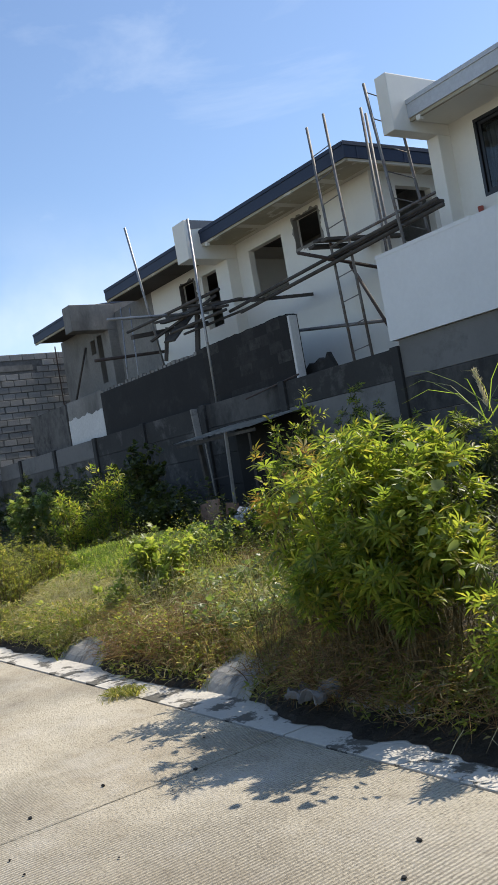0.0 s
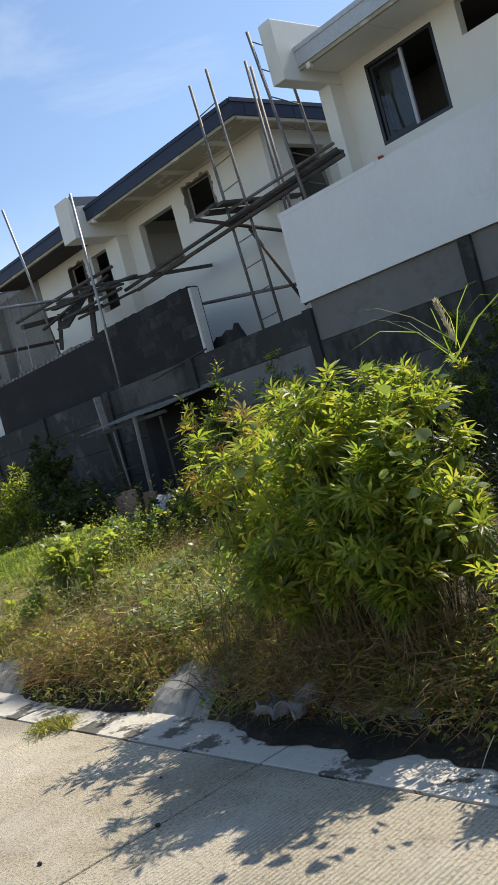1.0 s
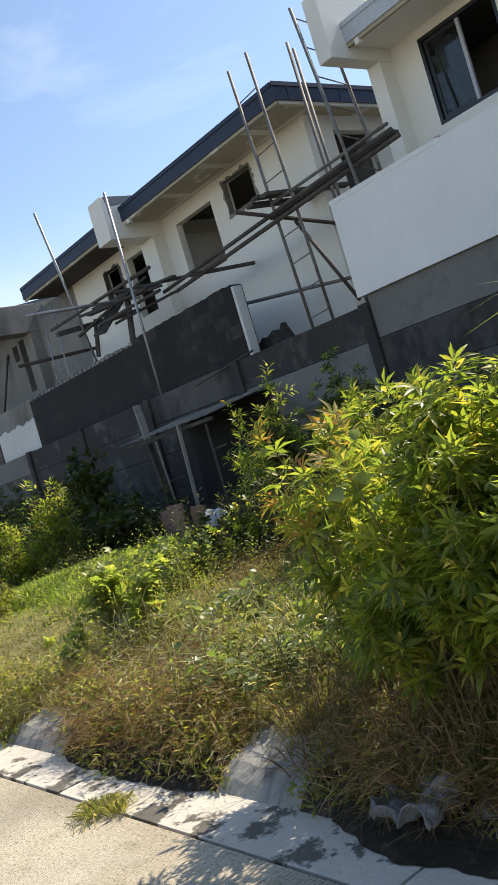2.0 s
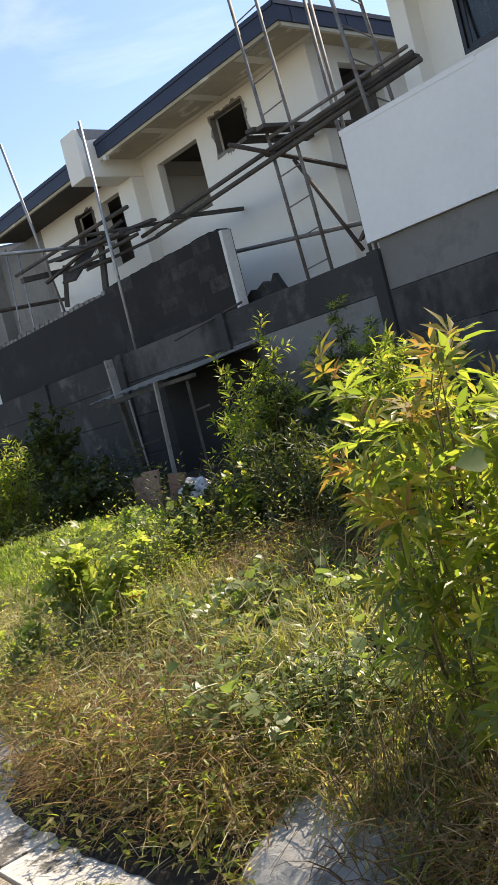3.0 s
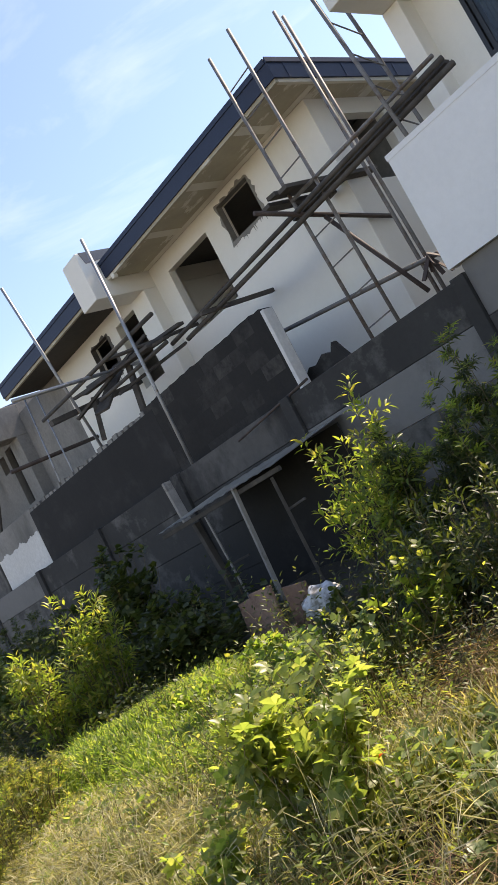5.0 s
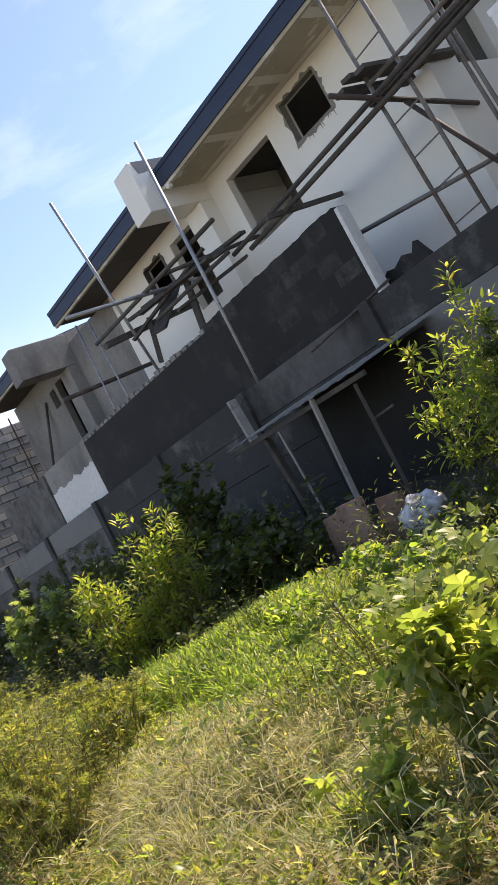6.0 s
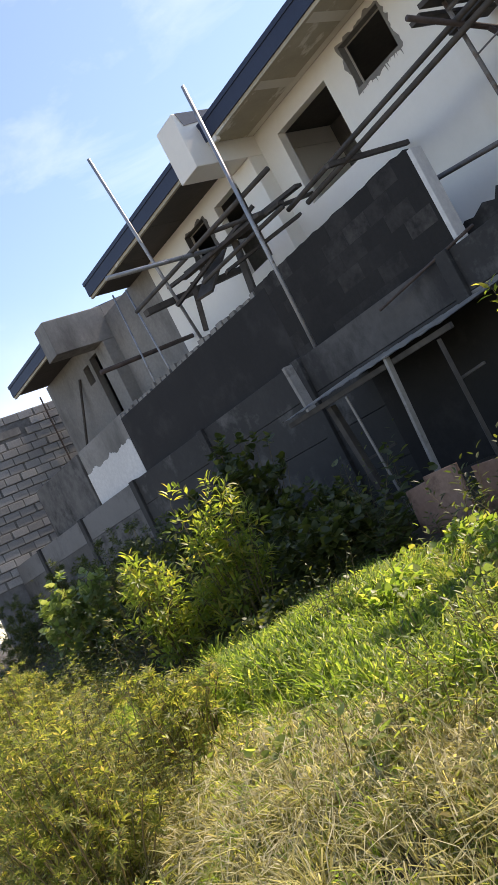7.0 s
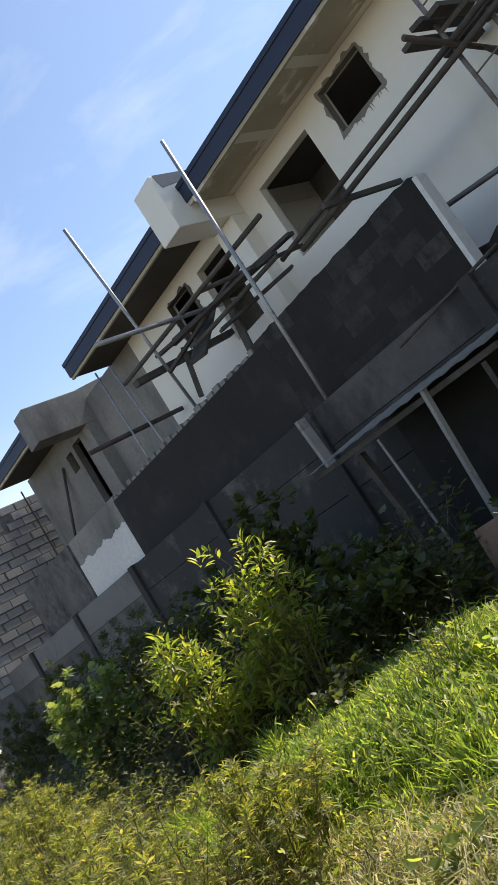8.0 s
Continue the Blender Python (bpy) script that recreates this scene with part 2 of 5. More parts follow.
LEAF = {
    "bright": leaf_material("bright_shrub_leaf", [(0.0, (0.065, 0.095, 0.02)), (0.45, (0.11, 0.145, 0.028)), (0.8, (0.165, 0.185, 0.036)), (0.97, (0.22, 0.19, 0.05))], rough=0.28, glow=3.9),
    # dark green that puts shade into the leaf colour of undergrowth
    "deep": leaf_material("deep_green_shade_leaf", [(0.0, (0.026, 0.038, 0.012)), (0.6, (0.046, 0.062, 0.017)), (1.0, (0.095, 0.105, 0.026))], back=0.38, rough=0.36, glow=2.6),
    "red": leaf_material("reddish_young_leaf", [(0.0, (0.15, 0.15, 0.035)), (0.55, (0.19, 0.145, 0.04)), (1.0, (0.22, 0.10, 0.05))], glow=2.8),
    "vine": leaf_material("pale_vine_leaf", [(0.0, (0.07, 0.105, 0.035)), (0.5, (0.11, 0.15, 0.05)), (1.0, (0.2, 0.225, 0.10))], back=0.4, rough=0.24, glow=3.3),
    "lush": leaf_material("lush_grass", [(0.0, (0.07, 0.115, 0.02)), (0.6, (0.13, 0.182, 0.036)), (1.0, (0.26, 0.26, 0.085))], rough=0.33),
    "mixed": leaf_material("weedy_grass", [(0.0, (0.10, 0.12, 0.032)), (0.4, (0.155, 0.165, 0.05)), (0.75, (0.23, 0.21, 0.09)), (1.0, (0.40, 0.33, 0.2))], rough=0.34, glow=2.9),
    "olive": leaf_material("olive_weed_leaf", [(0.0, (0.06, 0.08, 0.02)), (0.45, (0.105, 0.12, 0.03)), (0.8, (0.16, 0.165, 0.045)), (1.0, (0.27, 0.21, 0.085))], rough=0.36, glow=3.5),
    "okra": leaf_material("pale_broad_leaf", [(0.0, (0.085, 0.12, 0.03)), (0.5, (0.14, 0.175, 0.042)), (1.0, (0.23, 0.235, 0.08))], rough=0.26, glow=3.6),
    "straw": leaf_material("dry_straw", [(0.0, (0.24, 0.215, 0.12)), (0.5, (0.40, 0.365, 0.225)), (1.0, (0.58, 0.54, 0.39))], back=0.45, glow=1.6, rough=0.38),
    "brown": leaf_material("dead_stems", [(0.0, (0.11, 0.06, 0.028)), (0.6, (0.26, 0.155, 0.068)), (1.0, (0.45, 0.31, 0.16))], back=0.35, glow=1.6),
    "stem": leaf_material("green_brown_stem", [(0.0, (0.09, 0.07, 0.028)), (1.0, (0.2, 0.15, 0.06))], back=0.1, glow=1.0),
    "flower": leaf_material("orange_petal", [(0.0, (0.65, 0.10, 0.015)), (1.0, (0.75, 0.16, 0.02))], back=0.4, glow=1.2),
    "plume": leaf_material("grass_plume", [(0.0, (0.5, 0.46, 0.4)), (1.0, (0.7, 0.66, 0.58))], back=0.4, glow=1.1),
}


def glass_build(nt, p):
    p.inputs["Base Color"].default_value = (0.35, 0.4, 0.42, 1)
    p.inputs["Roughness"].default_value = 0.02
    p.inputs["Transmission Weight"].default_value = 1.0
    p.inputs["IOR"].default_value = 1.45


MAT["glass"] = material("window_glass", glass_build)


# ---- mesh helpers ----
def box(bm, x0, x1, y0, y1, z0, z1):
    v = [bm.verts.new(c) for c in ((x0, y0, z0), (x1, y0, z0), (x1, y1, z0), (x0, y1, z0), (x0, y0, z1), (x1, y0, z1), (x1, y1, z1), (x0, y1, z1))]
    for f in ((0, 3, 2, 1), (4, 5, 6, 7), (0, 1, 5, 4), (1, 2, 6, 5), (2, 3, 7, 6), (3, 0, 4, 7)):
        bm.faces.new([v[i] for i in f])
    return v


def prism(bm, ring, axis, a, b):
    """A closed outline in the two other axes, drawn out along axis from a to b."""
    def at(p, d):
        return {"x": (d, p[0], p[1]), "y": (p[0], d, p[1]), "z": (p[0], p[1], d)}[axis]
    lo, hi = [bm.verts.new(at(p, a)) for p in ring], [bm.verts.new(at(p, b)) for p in ring]
    n = len(ring)
    bm.faces.new(lo[::-1])
    bm.faces.new(hi)
    for i in range(n):
        bm.faces.new((lo[i], lo[(i + 1) % n], hi[(i + 1) % n], hi[i]))
    bmesh.ops.recalc_face_normals(bm, faces=bm.faces)


def tube(bm, a, b, r, n=8, r2=None):
    a, b = Vector(a), Vector(b)
    r2 = r if r2 is None else r2
    q = (b - a).to_track_quat("Z", "Y")
    rings = []
    for c, rad in ((a, r), (b, r2)):
        rings.append([bm.verts.new(c + q @ Vector((rad * math.cos(2 * math.pi * i / n), rad * math.sin(2 * math.pi * i / n), 0))) for i in range(n)])
    for i in range(n):
        bm.faces.new((rings[0][i], rings[0][(i + 1) % n], rings[1][(i + 1) % n], rings[1][i]))
    bm.faces.new(rings[0][::-1])
    bm.faces.new(rings[1])


def plank(bm, a, b, w, h, tilt=0.0):
    """A sawn board from a to b, w wide and h thick."""
    a, b = Vector(a), Vector(b)
    d = (b - a).normalized()
    side = d.cross(Vector((0, 0, 1))).normalized()
    up = side.cross(d)
    side, up = side * math.cos(tilt) + up * math.sin(tilt), up * math.cos(tilt) - side * math.sin(tilt)
    ends = [[bm.verts.new(c + side * sx * w / 2 + up * sz * h / 2) for sx, sz in ((-1, -1), (1, -1), (1, 1), (-1, 1))] for c in (a, b)]
    for i in range(4):
        bm.faces.new((ends[0][i], ends[0][(i + 1) % 4], ends[1][(i + 1) % 4], ends[1][i]))
    bm.faces.new(ends[0][::-1])
    bm.faces.new(ends[1])


def finish(bm, name, mat, bevel=0.0, smooth=False):
    if bevel:
        bmesh.ops.bevel(bm, geom=[e for e in bm.edges], offset=bevel, segments=2, affect="EDGES", profile=0.6)
    me = bpy.data.meshes.new(name)
    bm.to_mesh(me)
    bm.free()
    me.materials.append(mat)
    if smooth:
        me.polygons.foreach_set("use_smooth", [True] * len(me.polygons))
    return me


def part(name, bm, mat, parent=None, label="", bevel=0.0, smooth=False):
    ob = new(name, finish(bm, name, mat, bevel, smooth))
    if parent is not None:
        ob.parent = parent
        ob.matrix_parent_inverse = parent.matrix_basis.inverted()
    return tagged(ob, label) if label else ob


def boxes(name, mat, parent, *specs, label="", bevel=0.0):
    bm = bmesh.new()
    for s in specs:
        box(bm, *s)
    return part(name, bm, mat, parent, label, bevel)


def empty(name, at, label, category, group="", kind=""):
    ob = new(name)
    ob.empty_display_size = 0.2
    ob.matrix_basis = Matrix.Translation(at)
    return tagged(ob, label, category, group, kind)


def wall_with_holes(bm, x0, x1, z0, z1, y0, y1, holes):
    """A wall along x with openings (xa, xb, za, zb) cut right through it."""
    xs = sorted({x0, x1, *[v for h in holes for v in h[:2]]})
    zs = sorted({z0, z1, *[v for h in holes for v in h[2:]]})
    for xa, xb in zip(xs, xs[1:]):
        run = None
        for za, zb in zip(zs, zs[1:]):
            solid = not any(h[0] <= (xa + xb) / 2 <= h[1] and h[2] <= (za + zb) / 2 <= h[3] for h in holes)
            if solid:
                run = (run[0], zb) if run else (za, zb)
            if run and (not solid or zb == zs[-1]):
                box(bm, xa, xb, y0, y1, *run)
                run = None
    bmesh.ops.remove_doubles(bm, verts=bm.verts, dist=1e-5)


# ---- leaf meshes, many at once ----
def field_mesh(name, template, faces, pos, axis, up, length, width, mat, curl=0.0):
    """One mesh of many leaves. template: points (along, across, up); axis and up: a leaf's direction and its normal."""
    t = np.array(template, float)
    pos, axis, up = (np.asarray(a, float) for a in (pos, axis, up))
    axis /= np.linalg.norm(axis, axis=1, keepdims=True)
    side = np.cross(axis, up)
    side /= np.linalg.norm(side, axis=1, keepdims=True) + 1e-9
    up = np.cross(side, axis)
    length, width = np.asarray(length, float)[:, None, None], np.asarray(width, float)[:, None, None]
    v = pos[:, None] + length * t[None, :, 0:1] * axis[:, None] + width * t[None, :, 1:2] * side[:, None] + length * t[None, :, 2:3] * up[:, None]
    droop = np.asarray(curl, float) * np.ones(len(pos))
    v[:, :, 2] -= droop[:, None] * (length[:, :, 0] * t[None, :, 0]) ** 2
    n, k = len(pos), len(t)
    lens = np.array([len(f) for f in faces])
    flat = np.concatenate([np.array(f) for f in faces])
    loops = (flat[None] + k * np.arange(n)[:, None]).ravel()
    counts = np.tile(lens, n)
    me = bpy.data.meshes.new(name)
    me.vertices.add(n * k)
    me.vertices.foreach_set("co", v.ravel())
    me.loops.add(len(loops))
    me.loops.foreach_set("vertex_index", loops.astype(np.int32))
    me.polygons.add(len(counts))
    me.polygons.foreach_set("loop_start", np.r_[0, np.cumsum(counts)[:-1]].astype(np.int32))
    me.polygons.foreach_set("loop_total", counts.astype(np.int32))
    me.polygons.foreach_set("use_smooth", np.ones(len(counts), bool))
    me.update(calc_edges=True)
    me.materials.append(mat)
    return me


# pointed leaf, folded along its rib
LANCE = [(0, 0, 0), (0.3, -0.5, 0.05), (0.33, 0, -0.01), (0.3, 0.5, 0.05), (0.68, -0.33, 0.03), (0.68, 0, -0.03), (0.68, 0.33, 0.03), (1, 0, -0.1)]
LANCE_F = [(0, 2, 1), (0, 3, 2), (1, 2, 5, 4), (2, 3, 6, 5), (4, 5, 7), (5, 6, 7)]
# broad, heart-shaped leaf
HEART = [(0, 0, 0), (-0.1, -0.3, 0.05), (0.2, -0.55, 0.08), (0.6, -0.4, 0.04), (1, 0, -0.12), (0.6, 0.4, 0.04), (0.2, 0.55, 0.08), (-0.1, 0.3, 0.05), (0.45, 0, -0.03)]
HEART_F = [(0, 8, 2, 1), (8, 3, 2), (8, 4, 3), (0, 7, 6, 8), (8, 6, 5), (8, 5, 4)]
BLADE = [(0, -0.5, 0), (0, 0.5, 0), (0.35, -0.45, 0.02), (0.35, 0.45, 0.02), (0.7, -0.3, 0.0), (0.7, 0.3, 0.0), (1, 0, -0.05)]
BLADE_F = [(0, 1, 3, 2), (2, 3, 5, 4), (4, 5, 6)]
# hand-shaped leaf of five lobes
PALM, PALM_F = [], []
for ang, ln in ((-100, 0.5), (-48, 0.85), (0, 1.0), (48, 0.85), (100, 0.5)):
    ca, sa = math.cos(radians(ang)), math.sin(radians(ang))
    base = len(PALM)
    for al, ac, z in ((0.0, 0, 0), (0.48, -0.105, 0.03), (0.5, 0, -0.03), (0.48, 0.105, 0.03), (1.0, 0, -0.16)):
        PALM.append((al * ln * ca - ac * sa, al * ln * sa + ac * ca, z * ln))
    PALM_F += [tuple(base + i for i in f) for f in ((0, 2, 1), (0, 3, 2), (1, 2, 4), (2, 3, 4))]

# broad leaf of five toothed lobes
BROAD, BROAD_F = [], []
for ang, ln in ((-105, 0.55), (-52, 0.82), (0, 1.0), (52, 0.82), (105, 0.55)):
    ca, sa = math.cos(radians(ang)), math.sin(radians(ang))
    base = len(BROAD)
    for al, ac, z in ((0.0, 0, 0), (0.55, -0.25, 0.07), (0.6, 0, -0.02), (0.55, 0.25, 0.07), (1.0, 0, -0.14)):
        BROAD.append((al * ln * ca - ac * sa, al * ln * sa + ac * ca, z * ln))
    BROAD_F += [tuple(base + i for i in f) for f in ((0, 2, 1), (0, 3, 2), (1, 2, 4), (2, 3, 4))]

RNG = np.random.default_rng(7)


def unit(n, flat=1.0):
    v = RNG.normal(size=(n, 3))
    v[:, 2] *= flat
    return v / np.linalg.norm(v, axis=1, keepdims=True)


def ground_z(x, y):
    """Height of the lot: a bank beside the road, then a gentle rise to the wall."""
    x, y = np.asarray(x, float), np.asarray(y, float)
    foot, step = np.clip((y - 2.5) / 0.5, 0, 1), np.clip((y - 2.9) / 0.8, 0, 1)
    bank = 0.11 * foot * foot * (3 - 2 * foot) + 0.13 * step * step * (3 - 2 * step)
    rise = np.clip((y - 3.1) / 5.6, 0, 1)
    wob = 0.05 * np.sin(1.3 * x + 0.7 * y) * np.clip((y - 3.2) / 1.0, 0, 1) + 0.03 * np.sin(3.1 * x - 1.9 * y) * np.clip((y - 3.2) / 1.0, 0, 1)
    return 0.03 + bank + 0.45 * rise + wob


# ---- ground and road ----
def build_ground():
    xs = np.unique(np.r_[np.linspace(-600, -40, 12), np.arange(-40, 12, 0.25), np.linspace(12, 600, 12)])
    ys = np.unique(np.r_[np.linspace(-600, -8, 10), np.arange(-8, 2.4, 1.3), np.arange(2.5, 12, 0.12), np.linspace(12, 600, 14)])
    gx, gy = np.meshgrid(xs, ys, indexing="ij")
    gz = np.where(gy < 2.55, -0.12, ground_z(gx, gy) - 0.02)
    idx = np.arange(gx.size).reshape(gx.shape)
    quads = np.stack([idx[:-1, :-1], idx[1:, :-1], idx[1:, 1:], idx[:-1, 1:]], -1).reshape(-1, 4)
    me = bpy.data.meshes.new("ground")
    me.from_pydata(np.stack([gx, gy, gz], -1).reshape(-1, 3).tolist(), [], quads.tolist())
    me.polygons.foreach_set("use_smooth", [True] * len(me.polygons))
    me.materials.append(MAT["soil"])
    tagged(new("ground", me), "bare brown soil of the vacant lot under weeds", "ground", kind="structure")


build_ground()
road = empty("road", (0, 0, 0), "pale broomed concrete road in jointed slabs", "road", kind="structure")
gutter = empty("gutter", (0, 2.5, 0), "flat pale concrete gutter strip beside the road", "gutter", kind="structure")
bank = empty("bank_lining", (0, 2.9, 0), "sloping cracked concrete lining of the roadside bank", "bank", kind="structure")
for i, x in enumerate(np.arange(-31.0, 18, 4.5)):
    for y0, y1 in ((-1.15, 2.285), (-4.6, -1.165)):
        boxes("slab", MAT["road"], road, (x + 0.006, x + 4.494, y0, y1, -0.2, 0.0), bevel=0.006)
    boxes("slab", MAT["gutter"], gutter, (x + 0.008, x + 2.25, 2.30, 2.585, -0.2, 0.001 + 0.003 * (i % 2)), bevel=0.002)
    boxes("slab", MAT["gutter"], gutter, (x + 2.262, x + 4.492, 2.30, 2.585, -0.2, 0.004 - 0.002 * (i % 3)), bevel=0.002)


def bank_slab(x0, x1, seed):
    rnd = random.Random(seed)
    bm = bmesh.new()
    nx, ny = 10, 7
    rows = []
    for i in range(nx + 1):
        x = x0 + (x1 - x0) * i / nx
        row = []
        reach = 0.42 + 0.07 * rnd.random()
        for j in range(ny + 1):
            y = 2.56 + reach * j / ny
            row.append(bm.verts.new((x, y, float(ground_z(x, y)) + (-0.06 if j == 0 else (-0.015 if j == 1 else 0.012) + 0.018 * rnd.random()))))
        rows.append(row)
    for i in range(nx):
        for j in range(ny):
            bm.faces.new((rows[i][j], rows[i + 1][j], rows[i + 1][j + 1], rows[i][j + 1]))
    bmesh.ops.solidify(bm, geom=bm.faces[:], thickness=0.07)
    return part("slab", bm, MAT["bank"], bank, smooth=False)


for i, (xa, xb) in enumerate(((-5.27, -4.72), (-7.6, -6.8), (-3.95, -3.45))):
    bank_slab(xa, xb, i)


def soil_spill(x0, x1, seed, reach, label):
    """Dark earth washed over the back of the gutter, with a frayed edge."""
    bm = bmesh.new()
    nx, ny = int((x1 - x0) / 0.03), 9
    rows = []
    for i in range(nx + 1):
        x = x0 + (x1 - x0) * i / nx
        taper = math.sin(math.pi * i / nx) ** 0.35
        near = 2.60 - reach * taper * (0.62 + 0.5 * noise.noise((x * 2.3, seed, 0.0)) + 0.3 * noise.noise((x * 9.0, seed, 2.0)))
        row = []
        for j in range(ny + 1):
            y = near + (2.74 - near) * j / ny
            lump = 0.011 * (noise.noise((x * 22, y * 22, seed)) + 0.6 * noise.noise((x * 60, y * 60, seed)))
            z = max(0.014 + 0.03 * min(1.0, j / 5) + lump, float(ground_z(x, y)) + 0.01 + lump if y > 2.6 else -1) if j else 0.004
            row.append(bm.verts.new((x, y, z)))
        rows.append(row)
    for i in range(nx):
        for j in range(ny):
            bm.faces.new((rows[i][j], rows[i + 1][j], rows[i + 1][j + 1], rows[i][j + 1]))
    bmesh.ops.solidify(bm, geom=bm.faces[:], thickness=0.003)
    tagged(part("soil_spill", bm, MAT["spill"]), label, "soil", kind="stuff")


soil_spill(-4.55, -2.3, 3.0, 0.22, "dark damp soil washed over the gutter")
soil_spill(-6.75, -5.3, 7.0, 0.14, "dark soil and litter at the gutter edge")
soil_spill(-9.6, -7.7, 11.0, 0.1, "dark soil and litter at the gutter edge")


# ---- houses ----
FRONT, BACK, EAVE, EAVE_Z = 10.8, 17.0, 9.96, 6.10


def roof_z(y):
    return 6.38 + 0.12 * (y - EAVE) if y < 13.5 else 6.38 + 0.12 * (13.5 - EAVE) - 0.12 * (y - 13.5)


def roof_parts(house, x0, x1, fascia_mat, hipped):
    bm = bmesh.new()
    if hipped:
        far, top = BACK + 0.9, roof_z(13.5)
        ring = [(x0, EAVE - 0.03, 6.38), (x1, EAVE - 0.03, 6.38), (x1, far, 6.38), (x0, far, 6.38)]
        low = [bm.verts.new(p) for p in ring]
        high = [bm.verts.new((x0, 13.5, top)), bm.verts.new((max(x0 + 0.3, x1 - 4.2), 13.5, top))]
        for f in ((low[0], low[1], high[1], high[0]), (low[1], low[2], high[1]), (low[2], low[3], high[0], high[1]), (low[3], low[0], high[0]), low[::-1]):
            bm.faces.new(f)
        bmesh.ops.recalc_face_normals(bm, faces=bm.faces)
    else:
        ring = [(EAVE, 6.36), (13.5, roof_z(13.5) - 0.02), (BACK + 0.9, roof_z(BACK + 0.9)), (BACK + 0.9, roof_z(BACK + 0.9) + 0.05), (13.5, roof_z(13.5) + 0.04), (EAVE - 0.03, 6.40)]
        prism(bm, ring, "x", x0, x1)
    part("roof", bm, MAT["roof"], house)
    bm = bmesh.new()
    box(bm, x0, x1, EAVE - 0.025, EAVE, EAVE_Z + 0.02, 6.39)
    box(bm, x0, x1, EAVE - 0.04, EAVE - 0.025, 6.33, 6.395)
    part("fascia", bm, fascia_mat, house)
    boxes("eave_trim", MAT["soffit"], house, (x0, x1, EAVE, EAVE + 0.05, EAVE_Z - 0.03, EAVE_Z + 0.05))
    if hipped:
        bm = bmesh.new()
        box(bm, x1 + 0.001, x1 + 0.026, EAVE - 0.025, BACK + 0.9, EAVE_Z + 0.02, 6.39)
        box(bm, x1 + 0.027, x1 + 0.042, EAVE - 0.04, BACK + 0.9, 6.33, 6.395)
        for k in range(5):
            box(bm, x1 + 0.027, x1 + 0.033, EAVE + 0.25 + 1.1 * k, EAVE + 0.29 + 1.1 * k, EAVE_Z + 0.02, 6.325)
        part("side_fascia", bm, fascia_mat, house)
        boxes("eave_trim", MAT["putty"], house, (x1 - 0.05, x1, EAVE + 0.052, BACK + 0.9, EAVE_Z - 0.03, EAVE_Z + 0.05))


def soffit(house, x0, x1, mat, z=EAVE_Z, strips=False):
    for k, a in enumerate(np.arange(x0, x1, 1.22)):
        boxes("soffit_board", mat, house, (a + 0.004, min(a + 1.216, x1), EAVE + 0.05, FRONT, z, z + 0.02))
        if strips and a > x0:
            boxes("putty_strip", MAT["putty"], house, (a - 0.09, a + 0.09, EAVE + 0.06, FRONT - 0.02, z - 0.003, z - 0.0005))
    if strips:
        boxes("putty_strip", MAT["putty"], house, (x0 + 0.02, x1 - 0.1, FRONT - 0.14, FRONT - 0.025, z - 0.006, z - 0.0035))


def rough_reveal(house, x0, x1, z0, z1, seed, mat):
    """A ragged ring of mortar round a hacked-out opening."""
    rnd = random.Random(seed)
    bm = bmesh.new()
    inner, outer = [], []
    cx, cz, hx, hz = (x0 + x1) / 2, (z0 + z1) / 2, (x1 - x0) / 2, (z1 - z0) / 2
    n = 72
    for k in range(n):
        a = 2 * math.pi * k / n
        c, s = math.cos(a), math.sin(a)
        q = 1 / max(abs(c), abs(s))
        v = noise.noise((c * 2.2, s * 2.2, seed * 3.1)) + 0.6 * noise.noise((c * 6, s * 6, seed * 1.7)) + 0.35 * noise.noise((c * 15, s * 15, seed))
        o = 0.012 + 0.075 * max(0.0, 0.45 + v)
        inner.append((cx + c * q * hx * 0.99, cz + s * q * hz * 0.99))
        outer.append((cx + c * (q * hx + o), cz + s * (q * hz + o)))
    vi, vo = [bm.verts.new((x, FRONT - 0.02, z)) for x, z in inner], [bm.verts.new((x, FRONT - 0.004, z)) for x, z in outer]
    vb = [bm.verts.new((x, FRONT + 0.1, z)) for x, z in inner]
    for k in range(n):
        j = (k + 1) % n
        bm.faces.new((vi[k], vi[j], vo[j], vo[k]))
        bm.faces.new((vi[j], vi[k], vb[k], vb[j]))
    for k in range(13):
        xs = x0 + (x1 - x0) * (k + rnd.random()) / 13
        drop = rnd.uniform(0.04, 0.13)
        prism(bm, [(xs, z0 - 0.01), (xs + rnd.uniform(0.012, 0.03), z0 - 0.01), (xs + rnd.uniform(-0.03, 0.03), z0 - drop)], "y", FRONT - 0.007, FRONT - 0.003)
    bmesh.ops.recalc_face_normals(bm, faces=bm.faces)
    part("broken_plaster", bm, mat, house, "ragged grey mortar edge of a hacked opening")


